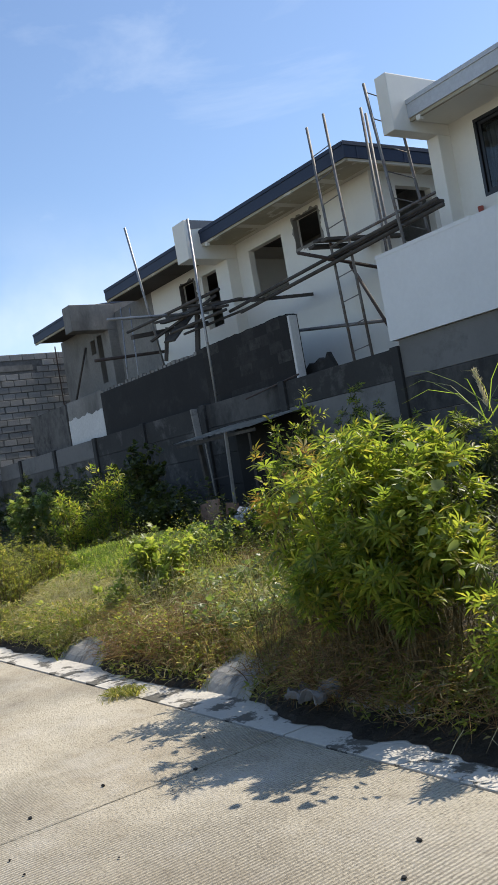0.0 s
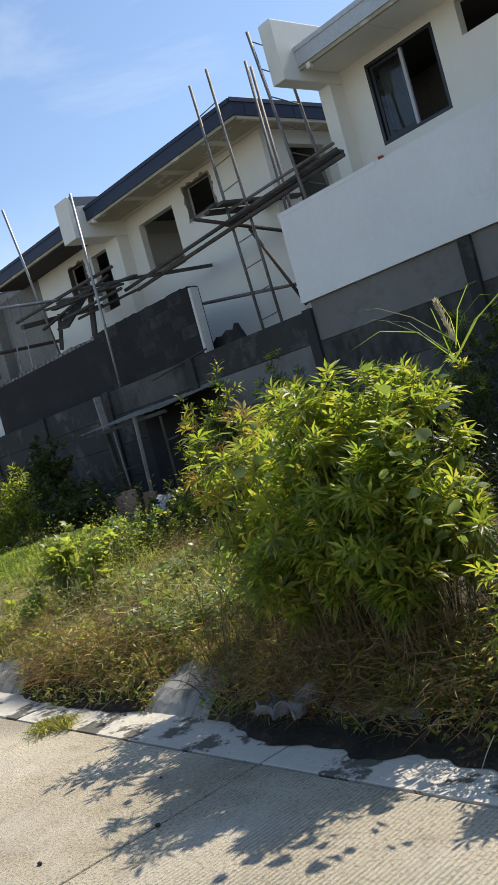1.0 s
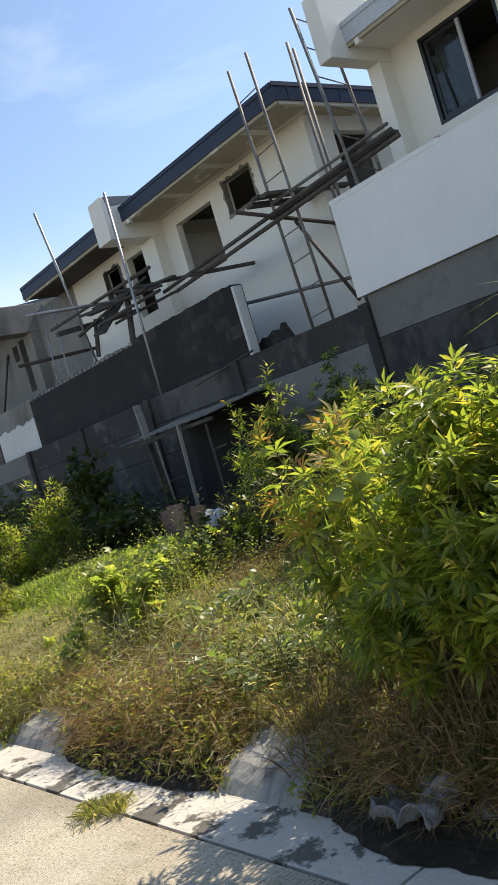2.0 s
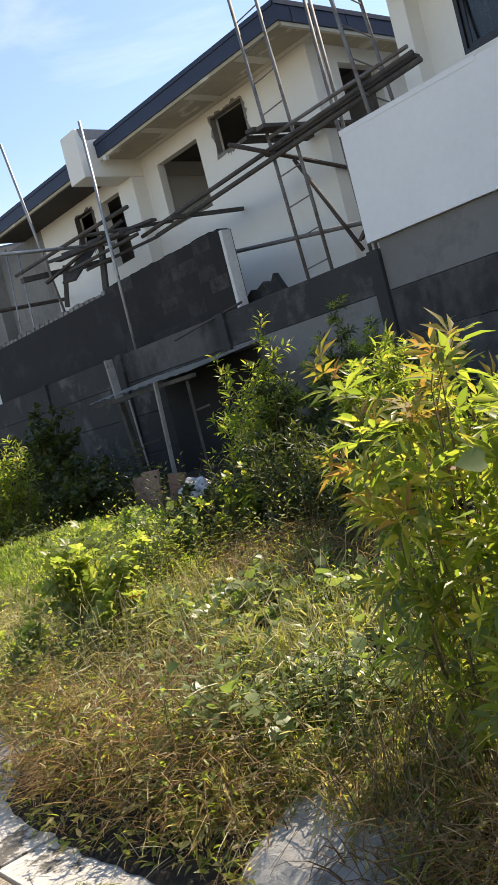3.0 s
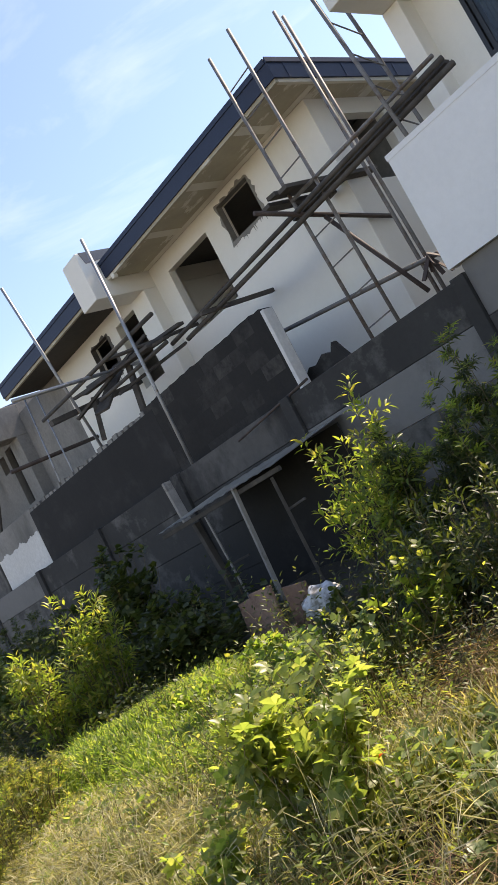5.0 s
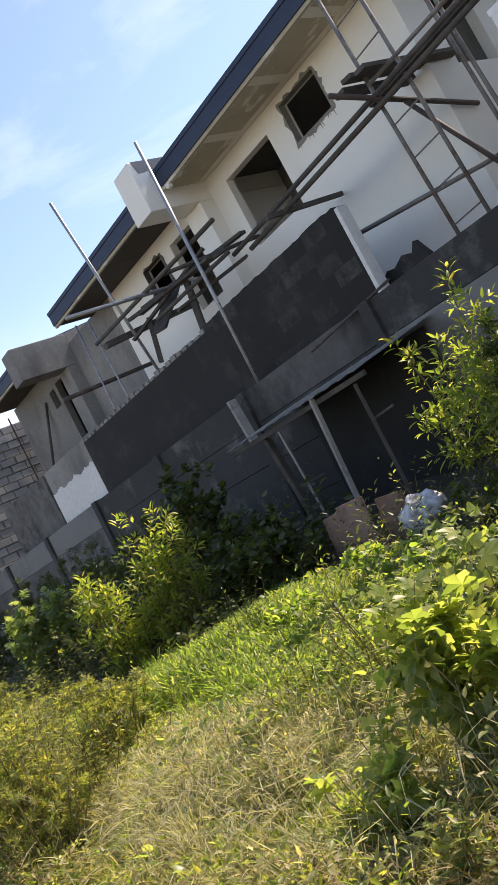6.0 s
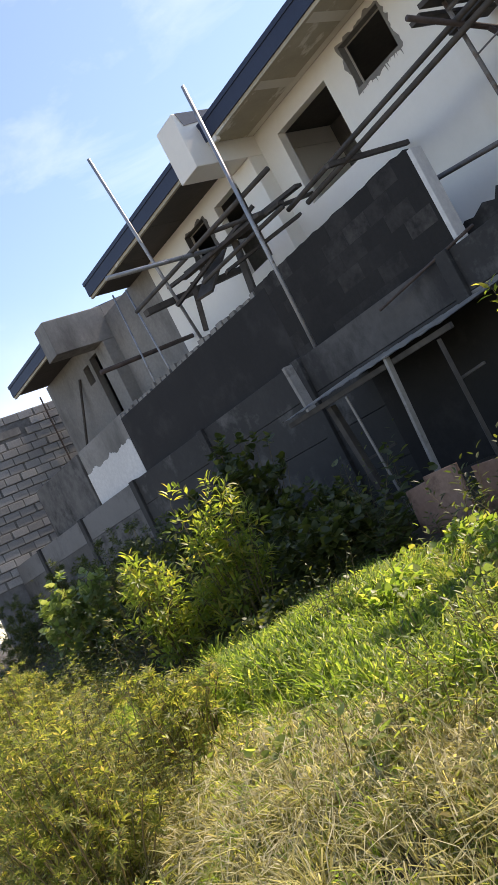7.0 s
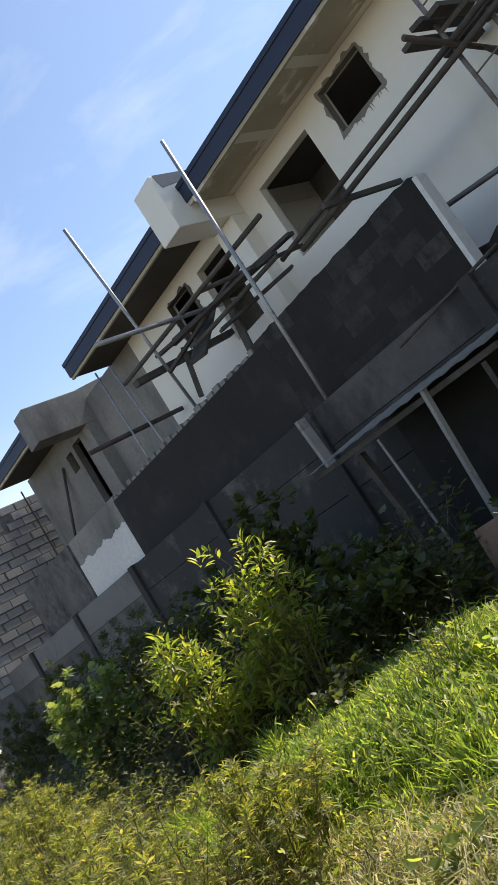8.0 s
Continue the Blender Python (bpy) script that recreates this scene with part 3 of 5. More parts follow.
def fin(house, x0, x1, front, z0, z1, mat, name, flash=True, low=0.3):
    """A party wall whose head juts out past the eaves."""
    bm = bmesh.new()
    box(bm, x0, x1, front, FRONT + 0.02, z0, z1)
    part(name, bm, mat, house, bevel=0.015)
    bm = bmesh.new()
    prism(bm, [(FRONT + 0.02, z0), (BACK, z0), (BACK, z1 + 0.25), (13.6, z1 + 0.42), (FRONT + 0.02, z1)], "x", x0, x1)
    part("party_wall", bm, mat, house)
    boxes("party_wall", mat, house, (x0, x1, FRONT - 0.28, BACK, low, z0 - 0.002), bevel=0.012)
    if flash:
        bm = bmesh.new()
        prism(bm, [(front + 0.12, 6.42), (13.5, roof_z(13.5) + 0.1), (13.6, z1 + 0.40), (FRONT, z1 - 0.004), (front + 0.06, z1 - 0.004)], "x", x1 + 0.003, x1 + 0.012)
        part("flashing", bm, MAT["flash"], house, "dark grey flashing above the roof line")


def house_shell(house, x0, x1, holes, mat, low=0.3, split=None):
    top = EAVE_Z + 0.02
    if split:
        a = [h for h in holes if h[0] < split[0]]
        b = [h for h in holes if h[0] >= split[0]]
        for lo, hi, hs, m in ((x0, split[0], a, split[1]), (split[0], x1, b, mat)):
            bm = bmesh.new()
            wall_with_holes(bm, lo, hi, low, top, FRONT, FRONT + 0.15, hs)
            part("front_wall", bm, m, house)
    else:
        bm = bmesh.new()
        wall_with_holes(bm, x0, x1, low, top, FRONT, FRONT + 0.15, holes)
        part("front_wall", bm, mat, house)
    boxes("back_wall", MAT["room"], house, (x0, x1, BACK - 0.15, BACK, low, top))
    boxes("partition", MAT["grey_plaster"], house, (x0, x1, 12.35, 12.45, low, top - 0.07))
    boxes("floor_slab", MAT["grey_plaster"], house, (x0, x1, FRONT + 0.15, BACK - 0.15, 3.3, 3.45))
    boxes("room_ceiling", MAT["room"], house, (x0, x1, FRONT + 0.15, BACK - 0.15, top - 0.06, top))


# middle house, an end unit
h1 = empty("house", (-13.5, 13.5, 0.4), "unfinished white rendered house with navy roof edge", "house", "terrace of houses")
house_shell(h1, -15.5, -11.40, [(-15.07, -13.92, 4.72, 5.83), (-13.48, -12.7, 5.38, 5.96)], MAT["white"])
bm = bmesh.new()
for ya, yb, za, zb in ((FRONT, 11.4, 0.3, 6.12), (11.4, 12.3, 0.3, 4.85), (11.4, 12.3, 5.86, 6.12), (12.3, BACK, 0.3, 6.12)):
    box(bm, -11.40, -11.25, ya, yb, za, zb)
bmesh.ops.remove_doubles(bm, verts=bm.verts, dist=1e-5)
part("side_wall", bm, MAT["white"], h1)
roof_parts(h1, -15.5, -10.87, MAT["fascia"], True)
soffit(h1, -15.5, -10.88, MAT["soffit"], strips=True)
for k in range(4):
    ya = FRONT + 0.004 + 1.22 * k
    boxes("soffit_board", MAT["soffit"], h1, (-11.249, -10.922, ya, ya + 1.212, EAVE_Z, EAVE_Z + 0.02))
    boxes("putty_strip", MAT["putty"], h1, (-11.24, -10.925, ya + 1.12, ya + 1.30, EAVE_Z - 0.003, EAVE_Z - 0.0005))
rough_reveal(h1, -13.48, -12.7, 5.38, 5.96, 3, MAT["grey_plaster"])
fin(h1, -15.98, -15.5, 9.6, 5.80, 6.62, MAT["white"], "fin")
boxes("downpipe_stub", MAT["white"], h1, (-15.36, -15.28, EAVE - 0.02, EAVE + 0.06, 6.02, 6.10), bevel=0.01)

# far white house
h2 = empty("house", (-18.7, 13.5, 0.4), "half-painted unfinished house with navy roof edge", "house", "terrace of houses")
house_shell(h2, -21.5, -15.985, [(-17.0, -16.06, 4.6, 5.83), (-18.0, -17.35, 5.15, 5.87)], MAT["white"], split=(-19.4, MAT["grey_plaster"]))
roof_parts(h2, -20.2, -15.985, MAT["fascia"], False)
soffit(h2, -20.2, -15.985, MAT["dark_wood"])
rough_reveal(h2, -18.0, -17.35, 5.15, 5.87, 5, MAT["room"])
fin(h2, -21.97, -21.5, 9.5, 5.66, 6.36, MAT["grey_plaster"], "fin", flash=False)

# farthest house, bare cement
h3 = empty("house", (-23.5, 13.5, 0.4), "bare grey cement house with navy roof edge", "house", "terrace of houses")
house_shell(h3, -25.2, -21.98, [(-22.85, -22.08, 4.4, 5.75), (-23.3, -23.0, 5.3, 5.7)], MAT["grey_plaster"])
roof_parts(h3, -25.3, -21.98, MAT["fascia"], False)
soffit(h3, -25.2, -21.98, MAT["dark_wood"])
boxes("side_wall", MAT["grey_plaster"], h3, (-25.35, -25.2, FRONT, BACK, 0.3, 6.1))

# near white house
h0 = empty("house", (-5.5, 13.5, 0.4), "finished white rendered house with sliding window", "house", "terrace of houses")
house_shell(h0, -9.36, 1.0, [(-8.9, -7.68, 4.78, 5.97), (-7.28, -6.3, 5.56, 6.02)], MAT["white"])
roof_parts(h0, -9.36, 1.6, MAT["rooftrim"], True)
soffit(h0, -9.36, 1.5, MAT["white"])
fin(h0, -9.6, -9.36, 9.6, 5.92, 6.80, MAT["white"], "fin", flash=False)
boxes("side_wall", MAT["white"], h0, (1.0, 1.15, FRONT, BACK, 0.3, 6.1))
boxes("window_ledge", MAT["white"], h0, (-9.36, -6.0, FRONT - 0.11, FRONT - 0.002, 4.42, 4.53))
boxes("downpipe_stub", MAT["white"], h0, (-9.22, -9.14, EAVE - 0.02, EAVE + 0.06, 6.02, 6.10), bevel=0.01)
win = new("window")
win.parent = h0
win.matrix_parent_inverse = h0.matrix_basis.inverted()
tagged(win, "black-framed sliding window, one leaf pushed open")
boxes("window_frame", MAT["frame"], win, (-8.9, -7.68, FRONT + 0.0, FRONT + 0.1, 4.78, 4.83), (-8.9, -7.68, FRONT + 0.0, FRONT + 0.1, 5.92, 5.97),
      (-8.9, -8.85, FRONT, FRONT + 0.1, 4.832, 5.918), (-7.73, -7.68, FRONT, FRONT + 0.1, 4.832, 5.918))
boxes("sash", MAT["frame"], win, (-8.84, -8.79, FRONT + 0.03, FRONT + 0.06, 4.835, 5.915), (-8.788, -8.3, FRONT + 0.03, FRONT + 0.06, 4.835, 4.885), (-8.788, -8.3, FRONT + 0.03, FRONT + 0.06, 5.865, 5.915))
boxes("stile", MAT["alu"], win, (-8.298, -8.25, FRONT + 0.02, FRONT + 0.06, 4.835, 5.915), label="pale stile where the sliding leaves meet")
pane = boxes("pane", MAT["glass"], win, (-8.785, -8.302, FRONT + 0.042, FRONT + 0.048, 4.887, 5.863))
pane.visible_shadow = False
bm = bmesh.new()
for k in range(9):
    xk = -8.76 + 0.05 * k
    tube(bm, (xk, FRONT + 0.16 + 0.012 * (k % 2), 4.9), (xk, FRONT + 0.16 + 0.012 * (k % 2), 5.85), 0.03, 6)
part("curtain", bm, MAT["grey_plaster"], win, "pale curtain behind the glass", smooth=True)

bm = bmesh.new()
tube(bm, (-8.98, FRONT - 0.06, 4.53), (-8.98, FRONT - 0.06, 4.66), 0.035, 10, 0.045)
cup_me = finish(bm, "plastic_cup", MAT["red"])
tagged(new("plastic_cup", cup_me), "small faded red cup on the window ledge", "cup")

# ---- white fence wall over the grey one ----
bm = bmesh.new()
box(bm, -9.22, 1.0, 8.62, 8.78, 2.742, 3.94)
box(bm, -9.23, -7.5, 8.615, 8.785, 3.90, 3.955)
tagged(part("wall_white", bm, MAT["fence_white"]), "plain white painted garden wall on a grey base", "wall", kind="structure")
terrace = boxes("terrace_slab", MAT["grey_plaster"], None, (-9.2, 1.0, 8.8, FRONT - 0.11, 3.3, 3.45))
tagged(terrace, "grey concrete terrace slab behind the white wall", "terrace", kind="structure")

# ---- lower grey fence of posts and panels ----
fence = empty("perimeter_wall", (-12, 8.75, 0.5), "stained grey concrete fence of posts and panels", "wall", kind="structure")
posts = [-27.2, -24.6, -22.0, -19.45, -16.95, -14.46, -11.9, -9.2, -6.65, -4.05, -1.45, 1.15]
for a in posts:
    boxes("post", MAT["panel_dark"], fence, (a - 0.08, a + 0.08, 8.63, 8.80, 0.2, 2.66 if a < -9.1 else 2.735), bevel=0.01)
for a, b in zip(posts, posts[1:]):
    high = 2.74 if a > -9.3 else 2.64
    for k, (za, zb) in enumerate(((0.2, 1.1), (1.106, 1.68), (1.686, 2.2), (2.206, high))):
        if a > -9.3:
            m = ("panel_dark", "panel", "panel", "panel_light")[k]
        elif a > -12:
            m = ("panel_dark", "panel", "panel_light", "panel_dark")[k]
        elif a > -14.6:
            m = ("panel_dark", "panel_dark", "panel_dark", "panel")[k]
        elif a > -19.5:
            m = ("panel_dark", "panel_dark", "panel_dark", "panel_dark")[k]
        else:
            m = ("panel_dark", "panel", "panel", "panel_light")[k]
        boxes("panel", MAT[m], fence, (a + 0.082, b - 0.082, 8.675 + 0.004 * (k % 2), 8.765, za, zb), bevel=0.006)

# ---- dark upper wall ----
upper = empty("upper_wall", (-16, 9.2, 2.6), "dark damp cement block wall, partly rendered", "wall", kind="structure")
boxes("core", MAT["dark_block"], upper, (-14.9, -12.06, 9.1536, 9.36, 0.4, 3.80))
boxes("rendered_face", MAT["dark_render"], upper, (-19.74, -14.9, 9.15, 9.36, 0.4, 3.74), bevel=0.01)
boxes("end_strip", MAT["patch"], upper, (-12.06, -12.0, 9.13, 9.30, 2.66, 3.78), label="white skim coat on the wall's end", bevel=0.012)
boxes("cement_wall", MAT["grey_plaster"], upper, (-21.9, -19.742, 9.17, 9.36, 0.4, 3.82), bevel=0.01)
boxes("stained_wall", MAT["panel"], upper, (-24.5, -21.902, 9.12, 9.34, 0.4, 3.80), label="streaked grey cement wall", bevel=0.012)
rnd = random.Random(4)
bm = bmesh.new()
top = [(-21.88 + 2.12 * k / 60, 3.36 + 0.10 * noise.noise((k * 0.13, 2.0, 0.0)) + 0.035 * noise.noise((k * 0.6, 0.0, 1.0))) for k in range(61)]
prism(bm, [(-21.88, 2.66), (-19.75, 2.66)] + top[::-1], "y", 9.155, 9.166)
part("skim_patch", bm, MAT["patch"], upper, "bright white skim-coat patch with ragged edge")
bm = bmesh.new()
for k in range(26):
    xa = -19.7 + 0.185 * k
    box(bm, xa, xa + 0.09 + 0.06 * rnd.random(), 9.17, 9.34, 3.74, 3.78 + 0.05 * rnd.random())
part("block_stubs", bm, MAT["grey_plaster"], upper, "broken grey block webs along the top")
bm = bmesh.new()
prof = [(-14.9, 3.80)]
for k in range(30):
    prof.append((-14.88 + 0.095 * k, 3.825 + 0.022 * rnd.random()))
prism(bm, prof + [(-12.06, 3.80)], "y", 9.18, 9.35)
part("mortar_bed", bm, MAT["dark_block"], upper, "rough mortar bed along the top")

# stub of a broken wall behind the fence
bm = bmesh.new()
prof = [(-11.98, 2.3), (-10.9, 2.3), (-10.9, 2.72), (-11.05, 3.05), (-11.12, 3.22), (-11.2, 3.1), (-11.34, 3.16), (-11.5, 3.08), (-11.62, 3.11), (-11.8, 2.98), (-11.98, 3.02)]
prism(bm, [(x - 0.5, 2.25 + 0.86 * (z - 2.3)) for x, z in prof], "y", 9.5, 9.6)
tagged(part("broken_wall", bm, MAT["panel_dark"]), "ragged stub of a broken dark block wall", "wall", kind="structure")

# ---- bare block wall at the far end ----
blockwall = empty("block_wall", (-26.5, 10, 2.2), "unrendered grey concrete block wall", "wall", kind="structure")
boxes("mortar_core", MAT["mortar"], blockwall, (-26.58, -26.42, 7.9, 11.5, 0.3, 6.04))
boxes("beam", MAT["grey_plaster"], blockwall, (-26.59, -26.395, 8.2, 10.2, 5.52, 5.7))
boxes("rebar", MAT["rust"], blockwall, (-26.36, -26.33, 11.0, 11.03, 2.2, 6.2))


# ---- scaffolds ----
def pole(bm, a, b, r=0.024):
    tube(bm, a, b, r, 9)


def scaffold_part(name, parent, mat, *runs, r=0.024, label=""):
    bm = bmesh.new()
    for a, b in runs:
        pole(bm, a, b, r)
    return part(name, bm, mat, parent, label, smooth=True)


def boards(name, parent, *runs, w=0.2, h=0.04, mat="bamboo", label=""):
    for k, (a, b) in enumerate(runs):
        bm = bmesh.new()
        plank(bm, a, b, w, h, 0.06 * ((k % 3) - 1))
        part(name, bm, MAT[mat], parent, label, bevel=0.004)


ladder = empty("scaffold", (-11.3, 9.9, 2.6), "tall steel scaffold frame with welded rungs", "scaffold")
scaffold_part("standard", ladder, MAT["pipe"], ((-11.21, 9.72, 2.6), (-11.385, 9.7, 6.82)))
scaffold_part("standard", ladder, MAT["pipe"], ((-10.77, 9.72, 2.6), (-10.93, 9.7, 6.86)))
for k in range(9):
    zk = 2.95 + 0.42 * k
    scaffold_part("rung", ladder, MAT["pipe"], ((-11.21 - 0.042 * (zk - 2.6), 9.715, zk), (-10.77 - 0.038 * (zk - 2.6), 9.715, zk + 0.03)), r=0.009)

ladder2 = empty("scaffold", (-10.0, 9.9, 3.4), "tall steel scaffold frame with welded rungs", "scaffold")
scaffold_part("standard", ladder2, MAT["pipe"], ((-9.32, 9.43, 3.45), (-9.66, 9.43, 6.74)))
scaffold_part("standard", ladder2, MAT["pipe"], ((-9.55, 10.25, 3.45), (-9.78, 10.2, 6.35)))
for k in range(6):
    zk = 4.5 + 0.42 * k
    scaffold_part("rung", ladder2, MAT["pipe"], ((-9.32 - 0.103 * (zk - 3.45), 9.43, zk), (-9.55 - 0.08 * (zk - 3.45), 10.24, zk)), r=0.009)

platform = empty("scaffold", (-11, 9.8, 2.6), "improvised scaffold of steel pipes and weathered boards", "scaffold", "building scaffolds")
scaffold_part("standard", platform, MAT["pipe"], ((-10.32, 10.0, 2.6), (-10.66, 10.3, 6.9)))
scaffold_part("standard", platform, MAT["pipe"], ((-10.25, 10.03, 2.6), (-10.6, 10.33, 6.78)))
scaffold_part("ledger", platform, MAT["pipe"], ((-14.0, 10.0, 3.85), (-10.1, 10.0, 3.24)), r=0.03)
scaffold_part("brace", platform, MAT["rust"], ((-11.15, 9.93, 4.4), (-10.40, 9.95, 2.95)), r=0.028)
scaffold_part("transom", platform, MAT["rust"], ((-11.2, 8.9, 4.61), (-11.2, 11.25, 4.27)), r=0.03)
scaffold_part("transom", platform, MAT["pipe"], ((-8.9, 9.7, 4.8), (-11.3, 9.7, 4.74)), r=0.024)
scaffold_part("ledger", platform, MAT["bamboo"], ((-8.75, 9.55, 4.65), (-14.3, 9.55, 4.40)), r=0.032)
scaffold_part("ledger", platform, MAT["bamboo"], ((-8.7, 9.6, 4.555), (-14.0, 9.6, 4.31)), r=0.034)
boards("plank", platform, ((-8.8, 9.7, 4.65), (-11.4, 9.72, 4.55)), w=0.1, h=0.045)
boards("plank", platform, ((-11.3, 9.4, 4.84), (-11.3, 11.3, 4.95)), ((-11.1, 9.4, 4.80), (-11.1, 11.2, 4.90)), ((-11.5, 9.45, 4.80), (-11.5, 10.75, 4.86)), w=0.15, h=0.05)
boards("plank", platform, ((-13.2, 9.3, 4.34), (-13.2, 10.75, 4.42)), w=0.06, h=0.06)
rags = bmesh.new()
for k in range(7):
    plank(rags, (-10.18, 9.93, 3.30 - 0.01 * k), (-10.18 + 0.18 * math.cos(k), 9.9 - 0.1 * math.sin(2 * k), 3.16 - 0.03 * k), 0.05, 0.012, k)
part("lashing", rags, MAT["rust"], platform, "brown cloth lashing")

left = empty("scaffold", (-16, 9.2, 2.6), "improvised scaffold of pipes, poles and piled boards", "scaffold", "building scaffolds")
scaffold_part("standard", left, MAT["steel"], ((-17.14, 9.61, 3.4), (-16.66, 8.86, 6.82)), r=0.026, label="bare galvanised pipe")
scaffold_part("standard", left, MAT["steel"], ((-14.27, 8.88, 2.1), (-14.25, 8.9, 6.2)), r=0.026, label="bare galvanised pipe")
scaffold_part("transom", left, MAT["steel"], ((-15.55, 7.55, 4.62), (-15.75, 10.0, 4.72)), r=0.03, label="bare galvanised pipe")
scaffold_part("ledger", left, MAT["bamboo"], ((-17.5, 8.97, 4.74), (-13.7, 8.97, 4.69)), r=0.032)
scaffold_part("transom", left, MAT["rust"], ((-19.0, 8.8, 4.42), (-19.0, 10.75, 4.53)), r=0.04)
scaffold_part("rod", left, MAT["steel"], ((-19.4, 9.9, 5.75), (-18.3, 9.2, 3.75)), ((-18.95, 9.9, 5.62), (-17.75, 9.2, 3.75)), r=0.016)
boards("plank", left, ((-17.1, 8.85, 4.55), (-17.0, 10.75, 4.76)), w=0.14, h=0.09)
boards("plank", left, ((-17.2, 9.5, 4.86), (-14.3, 9.5, 4.52)), ((-16.9, 9.68, 4.9), (-14.1, 9.7, 4.60)), ((-16.6, 9.35, 4.72), (-14.6, 9.4, 4.56)), w=0.11, h=0.045)
boards("plank", left, ((-16.4, 8.9, 4.30), (-15.2, 9.9, 4.95)),  ((-15.3, 9.05, 4.2), (-14.9, 10.3, 4.55)), w=0.1, h=0.04)
boards("plank", left, ((-16.6, 9.3, 3.9), (-16.5, 9.4, 4.6)), ((-15.3, 9.3, 3.8), (-15.4, 9.5, 4.6)), w=0.09, h=0.07)
scaffold_part("ledger", left, MAT["bamboo"], ((-15.9, 9.1, 4.35), (-14.2, 9.4, 4.42)), ((-15.2, 8.98, 4.72), (-14.9, 10.7, 4.8)), r=0.03)
scaffold_part("prop", left, MAT["bamboo"], ((-24.2, 10.4, 3.9), (-23.6, 10.78, 5.6)), r=0.03)

boards("plank", left, ((-16.0, 9.1, 4.2), (-16.4, 10.1, 5.0)), w=0.28, h=0.04)
# thin pole lying on the fence
scaffold_rod = bmesh.new()
pole(scaffold_rod, (-12.75, 8.5, 2.52), (-11.5, 8.73, 2.70), 0.016)
tagged(part("pole", scaffold_rod, MAT["rust"], smooth=True), "rusty thin pole lying against the fence top", "pole")

# ---- lean-to shelter against the fence ----
shed = empty("lean_to", (-12.6, 8.0, 0.6), "low lean-to shelter with a zinc sheet roof", "shelter")
bm = bmesh.new()
n = 44
lo, hi = [], []
for k in range(n + 1):
    xk = -13.62 + 2.42 * k / n
    w = 0.007 * math.sin(2 * math.pi * k / 4)
    lo.append(bm.verts.new((xk, 7.42, 1.955 + w)))
    hi.append(bm.verts.new((xk, 8.66, 2.16 + w)))
for k in range(n):
    bm.faces.new((lo[k], lo[k + 1], hi[k + 1], hi[k]))
bmesh.ops.solidify(bm, geom=bm.faces[:], thickness=0.004)
part("roof_sheet", bm, MAT["zinc"], shed, "thin corrugated zinc sheet", smooth=True)
boards("edge_beam", shed, ((-13.6, 7.5, 1.90), (-11.22, 7.5, 1.90)), w=0.04, h=0.05)
boards("post", shed, ((-11.97, 7.46, 1.97), (-12.08, 7.48, 0.62)), w=0.046, h=0.045, mat="post")
boards("post", shed, ((-12.68, 7.5, 1.86), (-12.63, 7.52, 0.62)), w=0.022, h=0.022, mat="post")
boards("post", shed, ((-11.42, 7.52, 1.86), (-11.45, 7.54, 0.62)), w=0.035, h=0.035, mat="bamboo")
boards("post", shed, ((-13.04, 7.6, 1.86), (-12.92, 7.62, 0.62)), w=0.08, h=0.06, mat="bamboo")
boards("rail", shed, ((-13.45, 8.0, 1.25), (-12.85, 7.95, 1.27)), ((-11.5, 7.6, 1.5), (-11.15, 7.55, 1.52)), w=0.02, h=0.025)
# added near-black sheet that paints the shade inside the shelter
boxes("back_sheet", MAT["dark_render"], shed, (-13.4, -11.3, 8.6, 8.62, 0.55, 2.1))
boards("stud", shed, ((-14.2, 8.3, 2.58), (-14.15, 8.3, 2.0)), w=0.12, h=0.05, mat="post")

# boards and sack in front of the shelter
leaning = empty("scrap_boards", (-11.2, 6.5, 0.5), "weathered scrap boards leaning upright in the weeds", "boards")
for k, (xa, w, hgt, dy) in enumerate(((-11.48, 0.3, 0.36, 0.0), (-11.2, 0.33, 0.41, -0.06), (-10.86, 0.3, 0.35, 0.05))):
    bm = bmesh.new()
    box(bm, xa, xa + w, 6.45 + dy, 6.475 + dy, 0.42, 0.56 + hgt)
    bmesh.ops.rotate(bm, verts=bm.verts, cent=(xa, 6.5, 0.42), matrix=Matrix.Rotation(radians(-8 + 3 * k), 3, "X"))
    bmesh.ops.rotate(bm, verts=bm.verts, cent=(xa, 6.5, 0.42), matrix=Matrix.Rotation(radians(4 * (k - 1)), 3, "Y"))
    part("board", bm, MAT["wood"], leaning, bevel=0.004)
bm = bmesh.new()
bmesh.ops.create_icosphere(bm, subdivisions=4, radius=1.0)
for v in bm.verts:
    d = noise.noise(v.co * 2.1) * 0.35 + abs(noise.noise(v.co * 5)) * 0.28 + noise.noise(v.co * 11) * 0.06
    v.co = Vector((v.co.x * 0.23, v.co.y * 0.16, v.co.z * 0.17)) * (0.9 + 0.55 * d)
bmesh.ops.translate(bm, verts=bm.verts, vec=(-10.44, 6.55, 0.66))
tagged(part("sack", bm, MAT["sack"], smooth=True), "crumpled white plastic sack lying in weeds", "sack")
bm = bmesh.new()
bmesh.ops.create_grid(bm, x_segments=14, y_segments=14, size=0.17)
for v in bm.verts:
    p = v.co.copy()
    v.co = Vector((p.x * 0.8 + 0.05 * noise.noise(p * 9 + Vector((3, 0, 0))), p.y * 0.6 + 0.06 * noise.noise(p * 8), 0.05 + 0.16 * abs(noise.noise(p * 7 + Vector((0, 5, 1))))))
bmesh.ops.solidify(bm, geom=bm.faces[:], thickness=0.005)
bmesh.ops.translate(bm, verts=bm.verts, vec=(-4.1, 2.6, 0.03))
